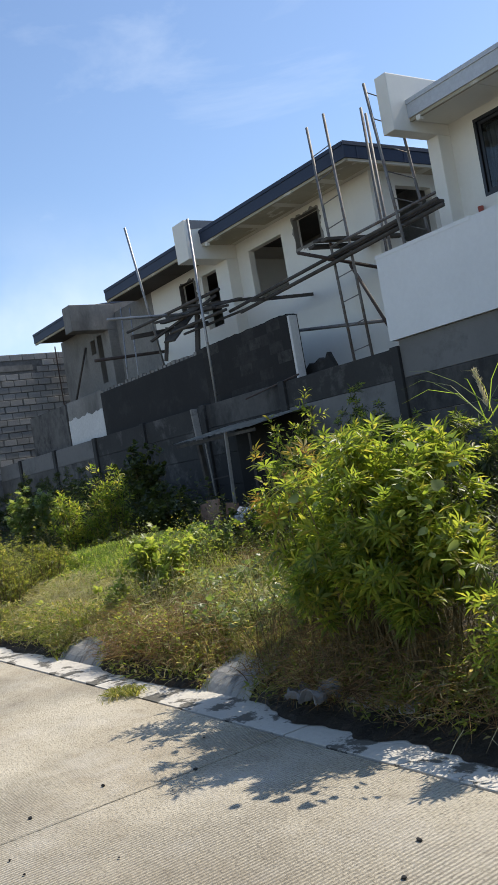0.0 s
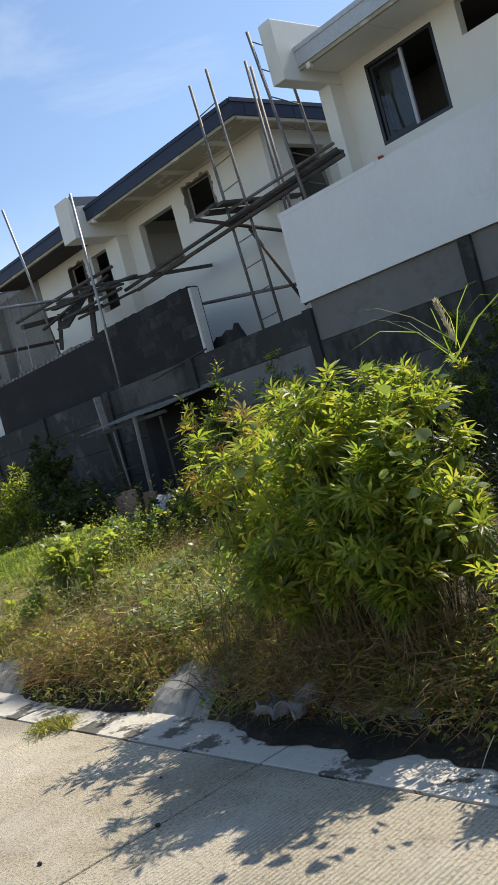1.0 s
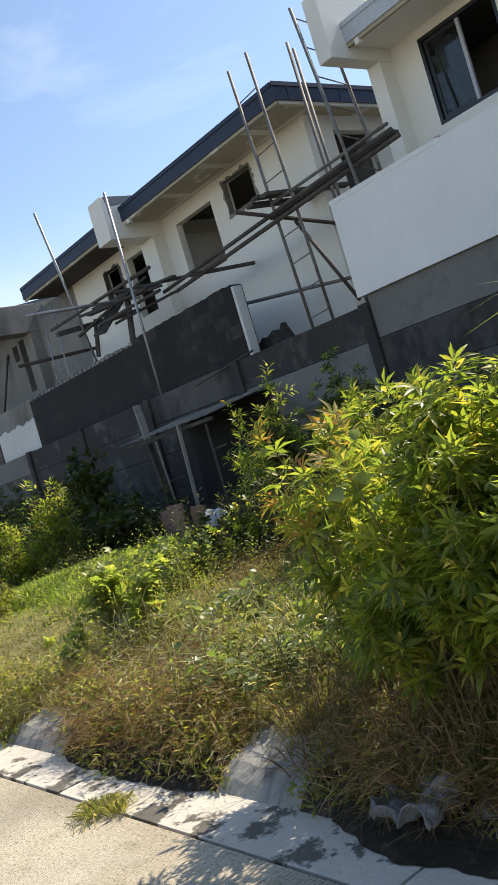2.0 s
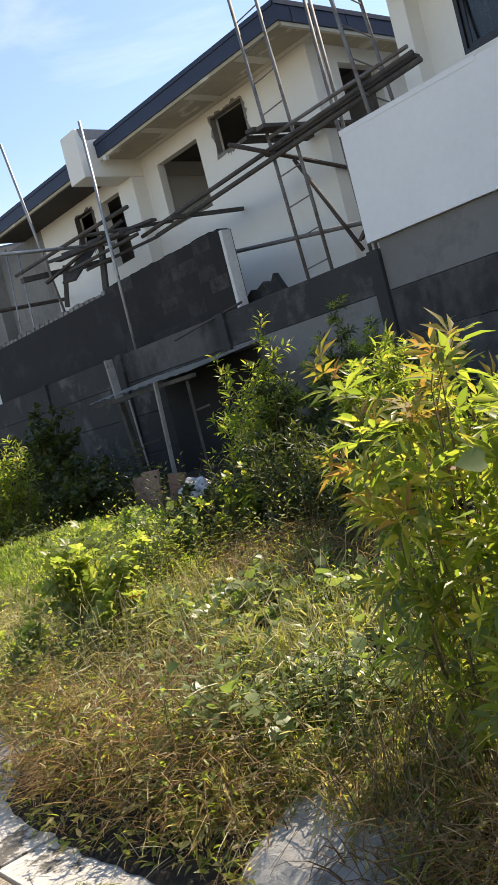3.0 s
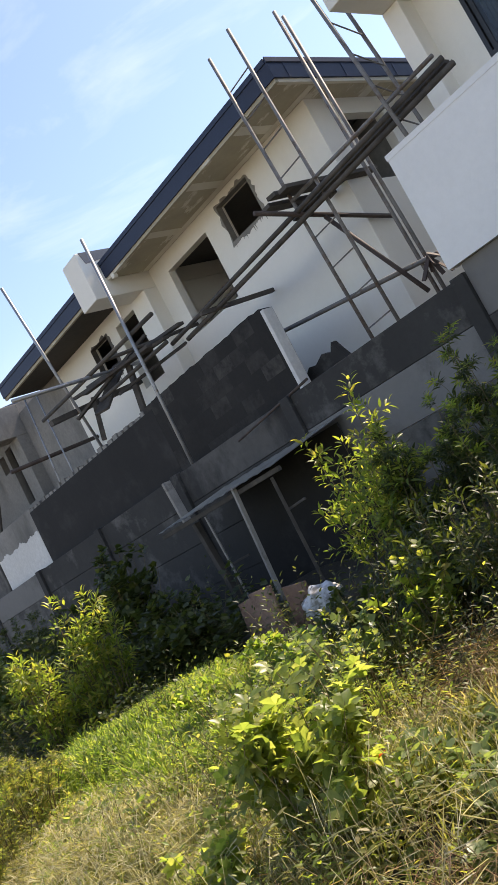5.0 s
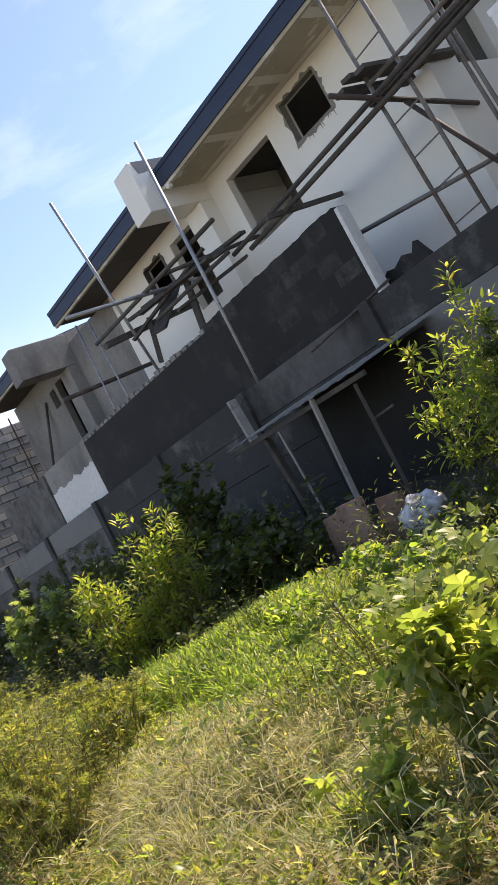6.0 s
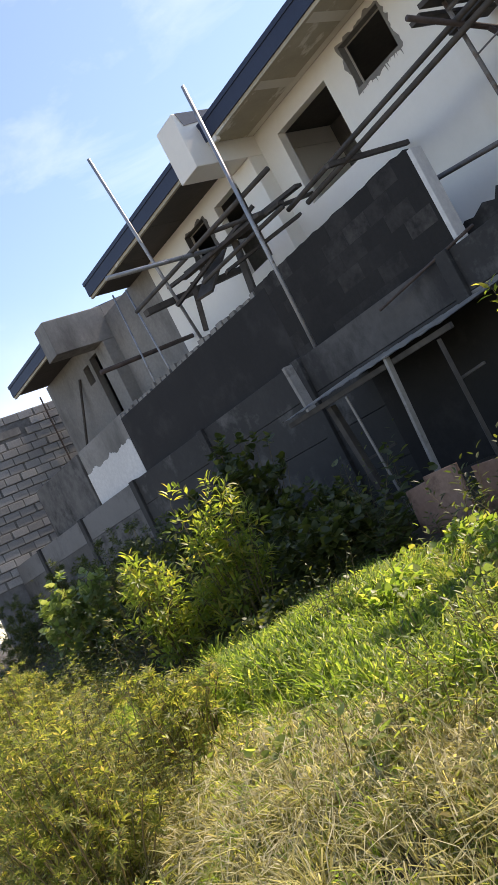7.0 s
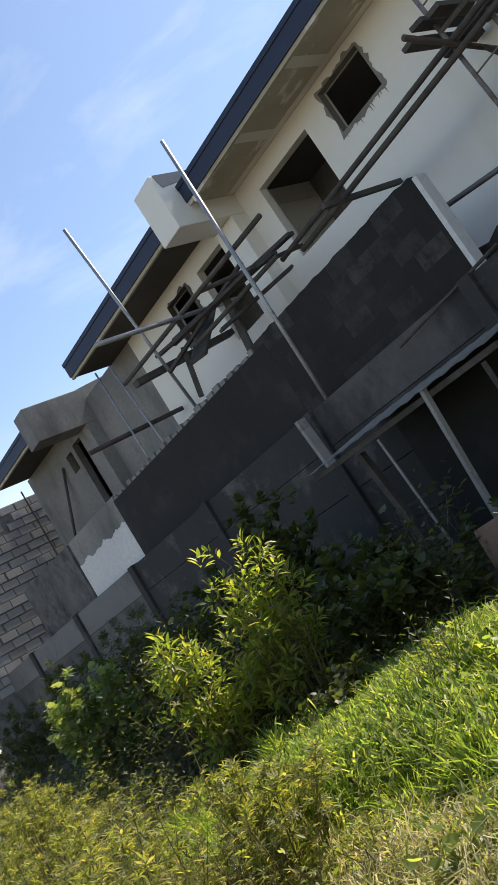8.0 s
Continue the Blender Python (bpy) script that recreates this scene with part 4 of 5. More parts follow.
tagged(part("crumpled_sheet", bm, MAT["debris"]), "crumpled grey plastic sheeting in the gutter", "litter")
for k in range(15):
    rr = random.Random(100 + k)
    bm = bmesh.new()
    bmesh.ops.create_icosphere(bm, subdivisions=1, radius=0.005 + 0.006 * rr.random())
    for v in bm.verts:
        v.co = Vector((v.co.x * 1.3, v.co.y, v.co.z * 0.6)) * rr.uniform(0.75, 1.2)
    px, py = -3.1 + 1.6 * rr.uniform(-1, 1), 1.2 + 0.9 * rr.uniform(-1, 1)
    bmesh.ops.translate(bm, verts=bm.verts, vec=(px, py, 0.006))
    tagged(part("pebble", bm, MAT["dark_block"]), "small dark clod lying on the road", "pebble", "clods on the road")


# ---- plants ----
def stems_mesh(name, bases, mids, tips, r, mat):
    """Bent tapered stems as four-sided tubes in one mesh."""
    steps = 5
    t = np.linspace(0, 1, steps)[None, :, None]
    line = (1 - t) ** 2 * bases[:, None] + 2 * t * (1 - t) * mids[:, None] + t * t * tips[:, None]
    rad = (np.asarray(r)[:, None] * np.linspace(1, 0.35, steps)[None])[..., None]
    corners = np.array([(1, 0, 0), (0, 1, 0), (-1, 0, 0), (0, -1, 0)], float)
    v = line[:, :, None] + rad[..., None] * corners[None, None]
    n = len(bases)
    faces = []
    for s in range(steps - 1):
        for c in range(4):
            faces.append((4 * s + c, 4 * s + (c + 1) % 4, 4 * s + 4 + (c + 1) % 4, 4 * s + 4 + c))
    f = (np.array(faces)[None] + 4 * steps * np.arange(n)[:, None, None]).reshape(-1, 4)
    me = bpy.data.meshes.new(name)
    me.vertices.add(n * steps * 4)
    me.vertices.foreach_set("co", v.ravel())
    me.loops.add(f.size)
    me.loops.foreach_set("vertex_index", f.ravel().astype(np.int32))
    me.polygons.add(len(f))
    me.polygons.foreach_set("loop_start", (4 * np.arange(len(f))).astype(np.int32))
    me.polygons.foreach_set("loop_total", np.full(len(f), 4, np.int32))
    me.update(calc_edges=True)
    me.materials.append(mat)
    return me, line


def child(name, me, parent, label=""):
    ob = new(name, me)
    ob.parent = parent
    ob.matrix_parent_inverse = parent.matrix_basis.inverted()
    if name in ("foliage", "leaf_spray", "young_foliage", "branchwork", "blades", "plume"):
        ob["kind"] = "stuff"
    return tagged(ob, label) if label else ob


def shrub(label, cx, cy, rx, ry, top, stems=30, leaves=45, size=0.13, kind="palm", mat="bright", low=0.25, group="", tip_mat=None, lean=(0, 0), name="shrub", uneven=0.42):
    gz = float(ground_z(cx, cy))
    ob = empty(name, (cx, cy, gz), label, "shrub", group)
    a, q = RNG.uniform(0, 2 * np.pi, stems), np.sqrt(RNG.uniform(0, 1, stems))
    ux, uy = np.cos(a) * q, np.sin(a) * q
    bases = np.stack([cx + ux * rx * 0.45, cy + uy * ry * 0.45, np.zeros(stems)], -1)
    bases[:, 2] = ground_z(bases[:, 0], bases[:, 1]) - 0.05
    h = (top - gz) * (1 - uneven * RNG.uniform(0, 1, stems) - 0.35 * q ** 3)
    tips = np.stack([cx + ux * rx * 0.9 + lean[0] * h, cy + uy * ry * 0.9 + lean[1] * h, gz + h], -1)
    mids = np.stack([bases[:, 0] * 0.7 + tips[:, 0] * 0.3, bases[:, 1] * 0.7 + tips[:, 1] * 0.3, gz + 0.6 * h], -1)
    tw = 6
    j = np.repeat(np.arange(stems), tw)
    s = low + (1 - low) * RNG.uniform(0, 1, stems * tw) ** 0.75
    s[::tw] = 1.0
    t = s[:, None]
    root = (1 - t) ** 2 * bases[j] + 2 * t * (1 - t) * mids[j] + t * t * tips[j]
    n = stems * tw
    a = RNG.uniform(0, 2 * np.pi, n)
    way = np.stack([np.cos(a), np.sin(a), RNG.uniform(0.1, 0.9, n) + 1.5 * (s > 0.99)], -1)
    way /= np.linalg.norm(way, axis=1, keepdims=True)
    reach = (size * RNG.uniform(1.1, 2.4, n))[:, None]
    end = root + way * reach
    ends = [np.concatenate(p) for p in ((bases, root), (mids, root + way * reach * 0.5 + np.array([0, 0, 0.15]) * reach), (tips, end))]
    thick = np.r_[RNG.uniform(0.004, 0.009, stems), RNG.uniform(0.0016, 0.003, n)]
    child("branchwork", stems_mesh("branchwork", *ends, thick, LEAF["stem"])[0], ob)
    per = max(5, int(round(leaves * 0.72 / tw)))
    i, k = np.repeat(np.arange(n), per), np.tile(np.arange(per), n)
    total = n * per
    f = 0.3 + 0.7 * (k + RNG.uniform(0, 0.6, total)) / per
    turn = 2.4 * k + a[i] * 3
    across = np.cross(way, (0, 0, 1.0))
    across /= np.linalg.norm(across, axis=1, keepdims=True) + 1e-9
    over = np.cross(across, way)
    side = np.cos(turn)[:, None] * across[i] + np.sin(turn)[:, None] * over[i]
    out = side * 0.9 + way[i] * (0.1 + 0.9 * f)[:, None] + 0.25 * unit(total)
    pos = root[i] + way[i] * (reach[i, 0] * f)[:, None] + side * 0.18 * size
    pos[:, 2] = np.maximum(pos[:, 2], ground_z(pos[:, 0], pos[:, 1]) + 0.03)
    nrm = way[i] * 0.7 + np.array([0, 0, 0.7]) + 0.45 * unit(total)
    ln = size * RNG.uniform(0.75, 1.25, total) * (1.2 - 0.4 * f)
    tpl, fcs, ratio = {"palm": (PALM, PALM_F, 1.0), "lance": (LANCE, LANCE_F, 0.3), "heart": (HEART, HEART_F, 0.95), "broad": (BROAD, BROAD_F, 1.0)}[kind]
    tip = (s[i] > 0.93) & (f > 0.55)
    if kind == "palm":
        few = RNG.uniform(0, 1, total) < 0.25
        child("leaf_spray", field_mesh("leaf_spray", LANCE, LANCE_F, pos[few], out[few], nrm[few], ln[few] * 0.95, ln[few] * 0.3, LEAF[mat], 0.8), ob)
        pos, out, nrm, ln, tip = (v[~few] for v in (pos, out, nrm, ln, tip))
    # tip leaves: reddish young growth, or bright colour for sunlit tips
    young = tip if tip_mat else np.zeros(len(pos), bool)
    for sel, m, nm in ((~young, mat, "foliage"), (young, tip_mat, "young_foliage")):
        if sel.any():
            child(nm, field_mesh(nm, tpl, fcs, pos[sel], out[sel], nrm[sel], ln[sel], ln[sel] * ratio, LEAF[m], 0.8), ob)
    return ob


WAVES = [(RNG.uniform(0, 2 * np.pi), f, RNG.uniform(0, 2 * np.pi), a) for f, a in ((1.3, 1.0), (2.1, 0.9), (3.4, 0.7), (5.2, 0.6), (7.9, 0.45), (12.0, 0.35)) for _ in range(2)]


def lumps(x, y):
    """Smooth uneven field between 0 and 1."""
    v = sum(a * np.sin(f * (np.cos(d) * x + np.sin(d) * y) + p) for d, f, p, a in WAVES)
    return np.clip(0.5 + v / 5.0, 0, 1)


def patches(areas, count):
    """Random places in some ellipses (cx, cy, rx, ry) with frayed rims, and how tall growth stands there."""
    w = np.array([a[2] * a[3] for a in areas])
    i = RNG.choice(len(areas), 2 * count, p=w / w.sum())
    a, q = RNG.uniform(0, 2 * np.pi, 2 * count), np.sqrt(RNG.uniform(0, 1, 2 * count)) * 1.25
    c = np.array(areas)[i]
    x, y = c[:, 0] + np.cos(a) * q * c[:, 2], c[:, 1] + np.sin(a) * q * c[:, 3]
    h = lumps(x, y)
    keep = q + 0.9 * (lumps(x + 40, y) - 0.5) + RNG.normal(0, 0.12, 2 * count) < 1.0
    order = np.argsort(~keep, kind="stable")[:count]
    x, y, q, h = x[order], y[order], q[order], h[order]
    return x, y, (0.45 + 0.8 * h) * np.clip((1.35 - q) / 0.5, 0.35, 1)


BARE = ((-5.22, -4.76, 2.92), (-7.5, -6.85, 2.88))


def off_slabs(x, y):
    """Growth keeps clear of the bare concrete of the bank."""
    for a, b, edge in BARE:
        y = np.where((x > a) & (x < b) & (y < edge), edge + 0.08 * np.sin(9 * x) + RNG.uniform(0, 0.3, len(y)), y)
    return y


def grass(label, areas, count, height, mat, width=0.006, tilt=0.5, curl=0.9, name="grass", lift=0.0, ymin=2.66):
    """Blades in tufts, each tuft fanning out from its own foot."""
    per = 24
    n = max(2, int(count * 0.55) // per)
    count = n * per
    x, y, edge = patches(areas, n)
    y = np.where(y < ymin, ymin + RNG.uniform(0, 0.5, n), y)
    y = off_slabs(x, y) if ymin > 2.5 else y
    tall = edge * (0.22 + 1.15 * lumps(1.6 * x + 13, 1.6 * y + 7) ** 1.4) * RNG.uniform(0.45, 1.4, n)
    sway = RNG.normal(0, 0.22, (n, 2))
    i = np.repeat(np.arange(n), per)
    a, q = RNG.uniform(0, 2 * np.pi, count), RNG.uniform(0, 1, count)
    fx, fy = x[i] + np.cos(a) * q * 0.05, y[i] + np.sin(a) * q * 0.05
    ln = 1.75 * height * RNG.uniform(0.45, 1.1, count) * tall[i]
    spread = tilt * (0.15 + 1.5 * q)
    ax = np.stack([np.cos(a) * spread + sway[i, 0], np.sin(a) * spread + sway[i, 1], np.ones(count)], -1)
    pos = np.stack([fx, fy, ground_z(fx, fy) - 0.02 + lift * RNG.uniform(0, 1, count)], -1)
    me = field_mesh(name, BLADE, BLADE_F, pos, ax, unit(count), ln, 1.4 * width * RNG.uniform(0.6, 1.5, count), LEAF[mat], curl / np.maximum(height, 0.2))
    return tagged(new(name, me), label, "grass", kind="stuff")


def weeds(label, areas, count, height, mat, size, kind="lance", name="weeds", flat=0.6, ymin=2.68):
    """Small leafy plants, each with leaves spiralling up a leaning stalk."""
    per = 13 if kind == "lance" else 9
    n = max(2, int(count * 0.62) // per)
    count = n * per
    x, y, edge = patches(areas, n)
    y = np.where(y < ymin, ymin + RNG.uniform(0, 0.4, n), y)
    y = off_slabs(x, y)
    clump = 0.12 + 1.25 * lumps(1.8 * x + 23, 1.8 * y + 3) ** 1.4
    tall = height * edge * np.clip(clump, 0.18, 1.05) * RNG.uniform(0.45, 1.2, n)
    foot = np.stack([x, y, ground_z(x, y) - 0.01], -1)
    stalk = np.stack([RNG.normal(0, 0.3, n), RNG.normal(0, 0.3, n), np.ones(n)], -1) * tall[:, None]
    i, k = np.repeat(np.arange(n), per), np.tile(np.arange(per), n)
    f = (k + RNG.uniform(0.2, 0.9, count)) / per
    turn = 2.4 * k + RNG.uniform(0, 6.28, n)[i]
    ax = np.stack([np.cos(turn), np.sin(turn), RNG.uniform(-0.1, 0.35, count) + 0.9 * f ** 3], -1)
    nrm = unit(count) * 0.6 * flat + np.array([0, 0, 1.0])
    ln = 1.15 * size * RNG.uniform(0.65, 1.3, count) * (1.15 - 0.45 * f)
    pos = foot[i] + stalk[i] * (0.15 + 0.85 * f)[:, None] + ax * 0.2 * size
    tpl, fcs, ratio = {"palm": (PALM, PALM_F, 1.0), "lance": (LANCE, LANCE_F, 0.36), "heart": (HEART, HEART_F, 0.95), "broad": (BROAD, BROAD_F, 1.0)}[kind]
    me = field_mesh(name, tpl, fcs, pos, ax, nrm, ln, ln * ratio, LEAF[mat], 0.6)
    if height > 0.3:
        sm = field_mesh("weed_stalks", BLADE, BLADE_F, foot, stalk, unit(n), tall, np.full(n, 0.006), LEAF["stem"], 0.0)
        tagged(new("weed_stalks", sm), "thin stalks of the weeds", "weeds", kind="stuff")
    return tagged(new(name, me), label, "weeds", kind="stuff")


def twigs(label, areas, count, length, rise, mat, radius=0.0022, name="dry_twigs"):
    """Long bent dead stems arching out of the ground."""
    x, y, edge = patches(areas, count)
    foot = np.stack([x, y, ground_z(x, y)], -1)
    a = RNG.uniform(0, 2 * np.pi, count)
    go = np.stack([np.cos(a), np.sin(a), np.zeros(count)], -1) * (length * RNG.uniform(0.4, 1.2, count))[:, None]
    up = np.array([0, 0, 1.0]) * (rise * RNG.uniform(0.4, 1.3, count))[:, None]
    me = stems_mesh(name, foot, foot + go * 0.4 + up * 1.3, foot + go + up * RNG.uniform(0.1, 1.0, (count, 1)), radius * RNG.uniform(0.7, 1.6, count), LEAF[mat])[0]
    return tagged(new(name, me), label, "dry stems", kind="stuff")


def tangle(label, areas, count, length, height, mat, width=0.005, name="dry_thatch"):
    x, y, edge = patches(areas, count)
    y = off_slabs(x, y)
    z = ground_z(x, np.maximum(y, 2.75)) + 0.02 + height * RNG.uniform(0, 1, count) ** 1.4 * edge
    ax = unit(count, 0.35)
    me = field_mesh(name, BLADE, BLADE_F, np.stack([x, y, z], -1), ax, unit(count), length * RNG.uniform(0.4, 1.3, count), width * RNG.uniform(0.6, 1.5, count), LEAF[mat], 0.7)
    return tagged(new(name, me), label, "dry stems", kind="stuff")


# the tall bush at the roadside
shrub("tall bright green bush with lobed leaves by the road", -4.02, 3.04, 0.42, 0.4, 1.38, 28, 96, 0.088, mat="bright", group="roadside bushes", low=0.4)
shrub("tall bright green bush with lobed leaves by the road", -3.66, 3.04, 0.42, 0.4, 1.38, 48, 96, 0.088, mat="bright", group="roadside bushes", low=0.4)
shrub("tall bright green bush with lobed leaves by the road", -2.6, 4.2, 0.7, 0.5, 1.6, 34, 75, 0.11, mat="bright", group="roadside bushes", low=0.25)
shrub("dense bright green bush with lobed leaves by the road", -3.0, 3.85, 0.45, 0.3, 1.42, 26, 80, 0.1, mat="bright", group="roadside bushes", low=0.3, uneven=0.3)
shrub("slender bush with reddish young leaves by the road", -4.68, 3.15, 0.3, 0.3, 1.4, 13, 62, 0.095, mat="bright", tip_mat="red", group="roadside bushes", low=0.2, uneven=0.12)
shrub("low bush with lobed leaves at the road edge", -2.85, 2.85, 0.3, 0.16, 0.72, 12, 50, 0.08, mat="bright", group="roadside bushes", low=0.2)
vine = empty("creeper", (-3.4, 2.9, 0.3), "pale heart-leaved creeper climbing over the bush", "creeper", "roadside bushes")
k = 48
cl = np.array([(-3.9, 2.86, 1.15), (-3.5, 2.84, 1.0), (-3.3, 2.86, 1.15), (-3.6, 2.82, 0.8), (-3.25, 2.84, 0.75), (-4.2, 2.86, 1.0)])[RNG.integers(0, 6, k)]
child("foliage", field_mesh("foliage", HEART, HEART_F, cl + RNG.normal(0, 1.0, (k, 3)) * np.array([0.13, 0.05, 0.1]), unit(k, 0.5), unit(k) * 0.7 + np.array([0, -0.5, 1.0]), RNG.uniform(0.035, 0.075, k), RNG.uniform(0.035, 0.07, k), LEAF["vine"], 0.5), vine)
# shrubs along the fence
# dark bodies and bright tips: fence shade and sun put into leaf colour
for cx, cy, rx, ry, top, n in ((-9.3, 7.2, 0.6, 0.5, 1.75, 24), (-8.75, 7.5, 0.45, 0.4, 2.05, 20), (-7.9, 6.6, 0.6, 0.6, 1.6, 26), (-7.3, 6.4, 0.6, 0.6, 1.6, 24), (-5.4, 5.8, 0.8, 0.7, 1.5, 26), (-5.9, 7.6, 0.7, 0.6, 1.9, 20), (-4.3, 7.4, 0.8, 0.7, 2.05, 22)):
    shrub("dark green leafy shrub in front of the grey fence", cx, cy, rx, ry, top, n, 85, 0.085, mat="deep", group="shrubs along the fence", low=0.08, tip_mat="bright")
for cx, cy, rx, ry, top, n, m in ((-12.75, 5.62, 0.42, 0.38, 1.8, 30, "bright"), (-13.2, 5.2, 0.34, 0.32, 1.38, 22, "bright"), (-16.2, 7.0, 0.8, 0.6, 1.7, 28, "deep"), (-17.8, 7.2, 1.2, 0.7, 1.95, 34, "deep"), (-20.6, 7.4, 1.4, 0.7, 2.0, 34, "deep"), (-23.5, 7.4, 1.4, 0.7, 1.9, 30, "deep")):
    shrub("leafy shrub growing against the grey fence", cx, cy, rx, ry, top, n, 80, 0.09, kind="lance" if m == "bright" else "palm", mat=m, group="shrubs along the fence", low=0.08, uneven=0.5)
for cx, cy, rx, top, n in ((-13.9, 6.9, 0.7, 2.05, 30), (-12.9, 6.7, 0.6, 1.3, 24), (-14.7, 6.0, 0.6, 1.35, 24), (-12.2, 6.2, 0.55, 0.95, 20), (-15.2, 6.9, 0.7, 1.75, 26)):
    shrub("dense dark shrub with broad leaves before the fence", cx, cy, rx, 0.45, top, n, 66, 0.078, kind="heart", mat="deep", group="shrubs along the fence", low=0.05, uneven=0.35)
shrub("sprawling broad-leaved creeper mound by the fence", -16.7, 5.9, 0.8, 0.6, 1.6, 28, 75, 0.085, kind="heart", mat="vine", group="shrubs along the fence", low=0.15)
# dark leaf colour adds to the shade behind the hollow
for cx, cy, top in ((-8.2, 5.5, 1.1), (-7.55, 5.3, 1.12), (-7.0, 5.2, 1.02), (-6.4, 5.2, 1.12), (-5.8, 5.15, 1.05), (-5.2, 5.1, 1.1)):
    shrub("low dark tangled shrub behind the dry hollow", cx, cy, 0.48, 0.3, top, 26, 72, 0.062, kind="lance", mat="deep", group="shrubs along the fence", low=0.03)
shrub("tall leafy shrub with sunlit drooping leaves by the shelter", -10.2, 7.4, 0.62, 0.5, 2.2, 30, 70, 0.1, kind="lance", mat="bright", group="shrubs along the fence", low=0.1, uneven=0.5)
shrub("leafy shrub with sunlit drooping leaves by the sack", -9.65, 6.9, 0.4, 0.4, 1.7, 18, 60, 0.095, kind="lance", mat="bright", group="shrubs along the fence", low=0.1, uneven=0.5)
for cx, cy, rx, top, m in ((-8.9, 5.4, 0.42, 0.84, "deep"), (-8.45, 4.75, 0.34, 0.82, "vine"), (-9.6, 5.3, 0.4, 0.7, "lush"), (-10.2, 5.6, 0.36, 0.66, "lush"), (-10.9, 5.45, 0.34, 0.66, "bright"), (-9.2, 4.75, 0.26, 0.62, "vine"), (-9.0, 5.0, 0.4, 0.74, "lush"), (-10.3, 4.95, 0.22, 0.64, "lush"), (-11.7, 5.15, 0.34, 0.72, "deep"), (-8.2, 5.3, 0.36, 0.95, "bright")):
    shrub("low mound of broad creeper leaves at the grass edge", cx, cy, rx, 0.32, top, 17, 46, 0.044, kind="heart", mat=m, group="creeper mounds", low=0.1, uneven=0.5)
shrub("leafy shrub with bright lobed leaves behind the hollow", -6.6, 5.25, 0.42, 0.4, 1.46, 20, 62, 0.09,
      mat="bright", group="shrubs along the fence", low=0.2, uneven=0.4)
# flowering plant with broad leaves
okra = shrub("broad-leaved plant with orange flowers among grass", -7.55, 3.66, 0.46, 0.28, 0.87, 16, 42, 0.072, kind="broad", mat="okra", name="flowering_plant", low=0.1)
for fx, fy, fz in ((-7.3, 3.72, 0.5), (-7.95, 3.7, 0.74)):
    k = 7
    ang = np.linspace(0, 2 * np.pi, k, endpoint=False)
    ax = np.stack([np.cos(ang), np.sin(ang), np.full(k, 0.5)], -1)
    child("flower", field_mesh("flower", LANCE, LANCE_F, np.tile((fx, fy, fz), (k, 1)), ax, np.tile((0, 0, 1.0), (k, 1)), np.full(k, 0.045), np.full(k, 0.034), LEAF["flower"]), okra, "small orange flower")

shrub("small broad-leaved seedling among dry grass", -7.9, 3.3, 0.2, 0.16, 0.5, 4, 18, 0.06, kind="broad", mat="okra", low=0.1)
for sx, sy, st in ((-10.3, 3.05, 0.9), (-11.0, 3.2, 0.95), (-11.8, 3.5, 0.95), (-12.7, 3.5, 1.0), (-10.8, 3.8, 0.85), (-13.8, 4.0, 1.05), (-15.0, 4.3, 1.1)):
    shrub("yellowing feathery weed beside the road", sx, sy, 0.5, 0.34, st - 0.02, 30, 75, 0.042, mat="olive", group="yellowing weeds", low=0.1)
# tall grass clump with a seed plume
tall = empty("tall_grass", (-3.45, 3.85, 0.3), "arching clump of tall grass with pale seed plume", "grass")
k = 10
ang = RNG.uniform(0, 2 * np.pi, k)
child("blades", field_mesh("blades", BLADE, BLADE_F, np.tile((-3.74, 3.85, 1.36), (k, 1)) + RNG.normal(0, 0.03, (k, 3)), np.stack([0.75 * np.cos(ang), 0.75 * np.sin(ang), np.full(k, 1.0)], -1), unit(k), RNG.uniform(0.6, 1.0, k), np.full(k, 0.0065), LEAF["lush"], 0.6), tall)
k = 160
s = RNG.uniform(0, 1, k)
child("plume", field_mesh("plume", LANCE, LANCE_F, np.stack([-3.68 - 0.05 * s, 3.8 + 0 * s, 1.42 + 0.2 * s], -1), np.stack([RNG.normal(0, 0.28, k), RNG.normal(0, 0.28, k), np.ones(k)], -1), unit(k), np.full(k, 0.045), np.full(k, 0.005), LEAF["plume"]), tall, "pale feathery seed plume")

# carpets of weeds and grass
grass("lush bright green grass in the middle of the lot", [(-10.6, 4.55, 1.4, 0.6), (-9.6, 4.75, 0.9, 0.55), (-11.8, 4.35, 1.0, 0.55), (-9.0, 4.5, 0.8, 0.5)], 30000, 0.46, "lush", 0.006, tilt=0.4, curl=0.7)
for gx, gy in ((-11.6, 4.6), (-10.9, 4.4), (-10.3, 4.8), (-9.6, 5.0), (-9.2, 5.3), (-11.2, 4.9), (-12.3, 4.4), (-8.9, 4.5), (-10.0, 4.4), (-10.6, 4.7)):
    grass("arching tuft of bright green grass", [(gx, gy, 0.4, 0.3)], 2600, 0.62, "lush", 0.007, tilt=0.3, curl=0.7, name="grass_tuft")
for gx, gy in ((-12.2, 5.0), (-11.5, 5.15), (-10.7, 5.3), (-9.9, 5.45), (-11.0, 5.45), (-9.2, 5.4), (-8.6, 5.1), (-9.6, 5.2)):
    grass("uneven tuft of long grass leaning into the shade", [(gx, gy, 0.45, 0.25)], 1500, 0.75, "mixed" if gx > -10 else "lush", 0.006, tilt=0.5, curl=0.8, name="grass_tuft")
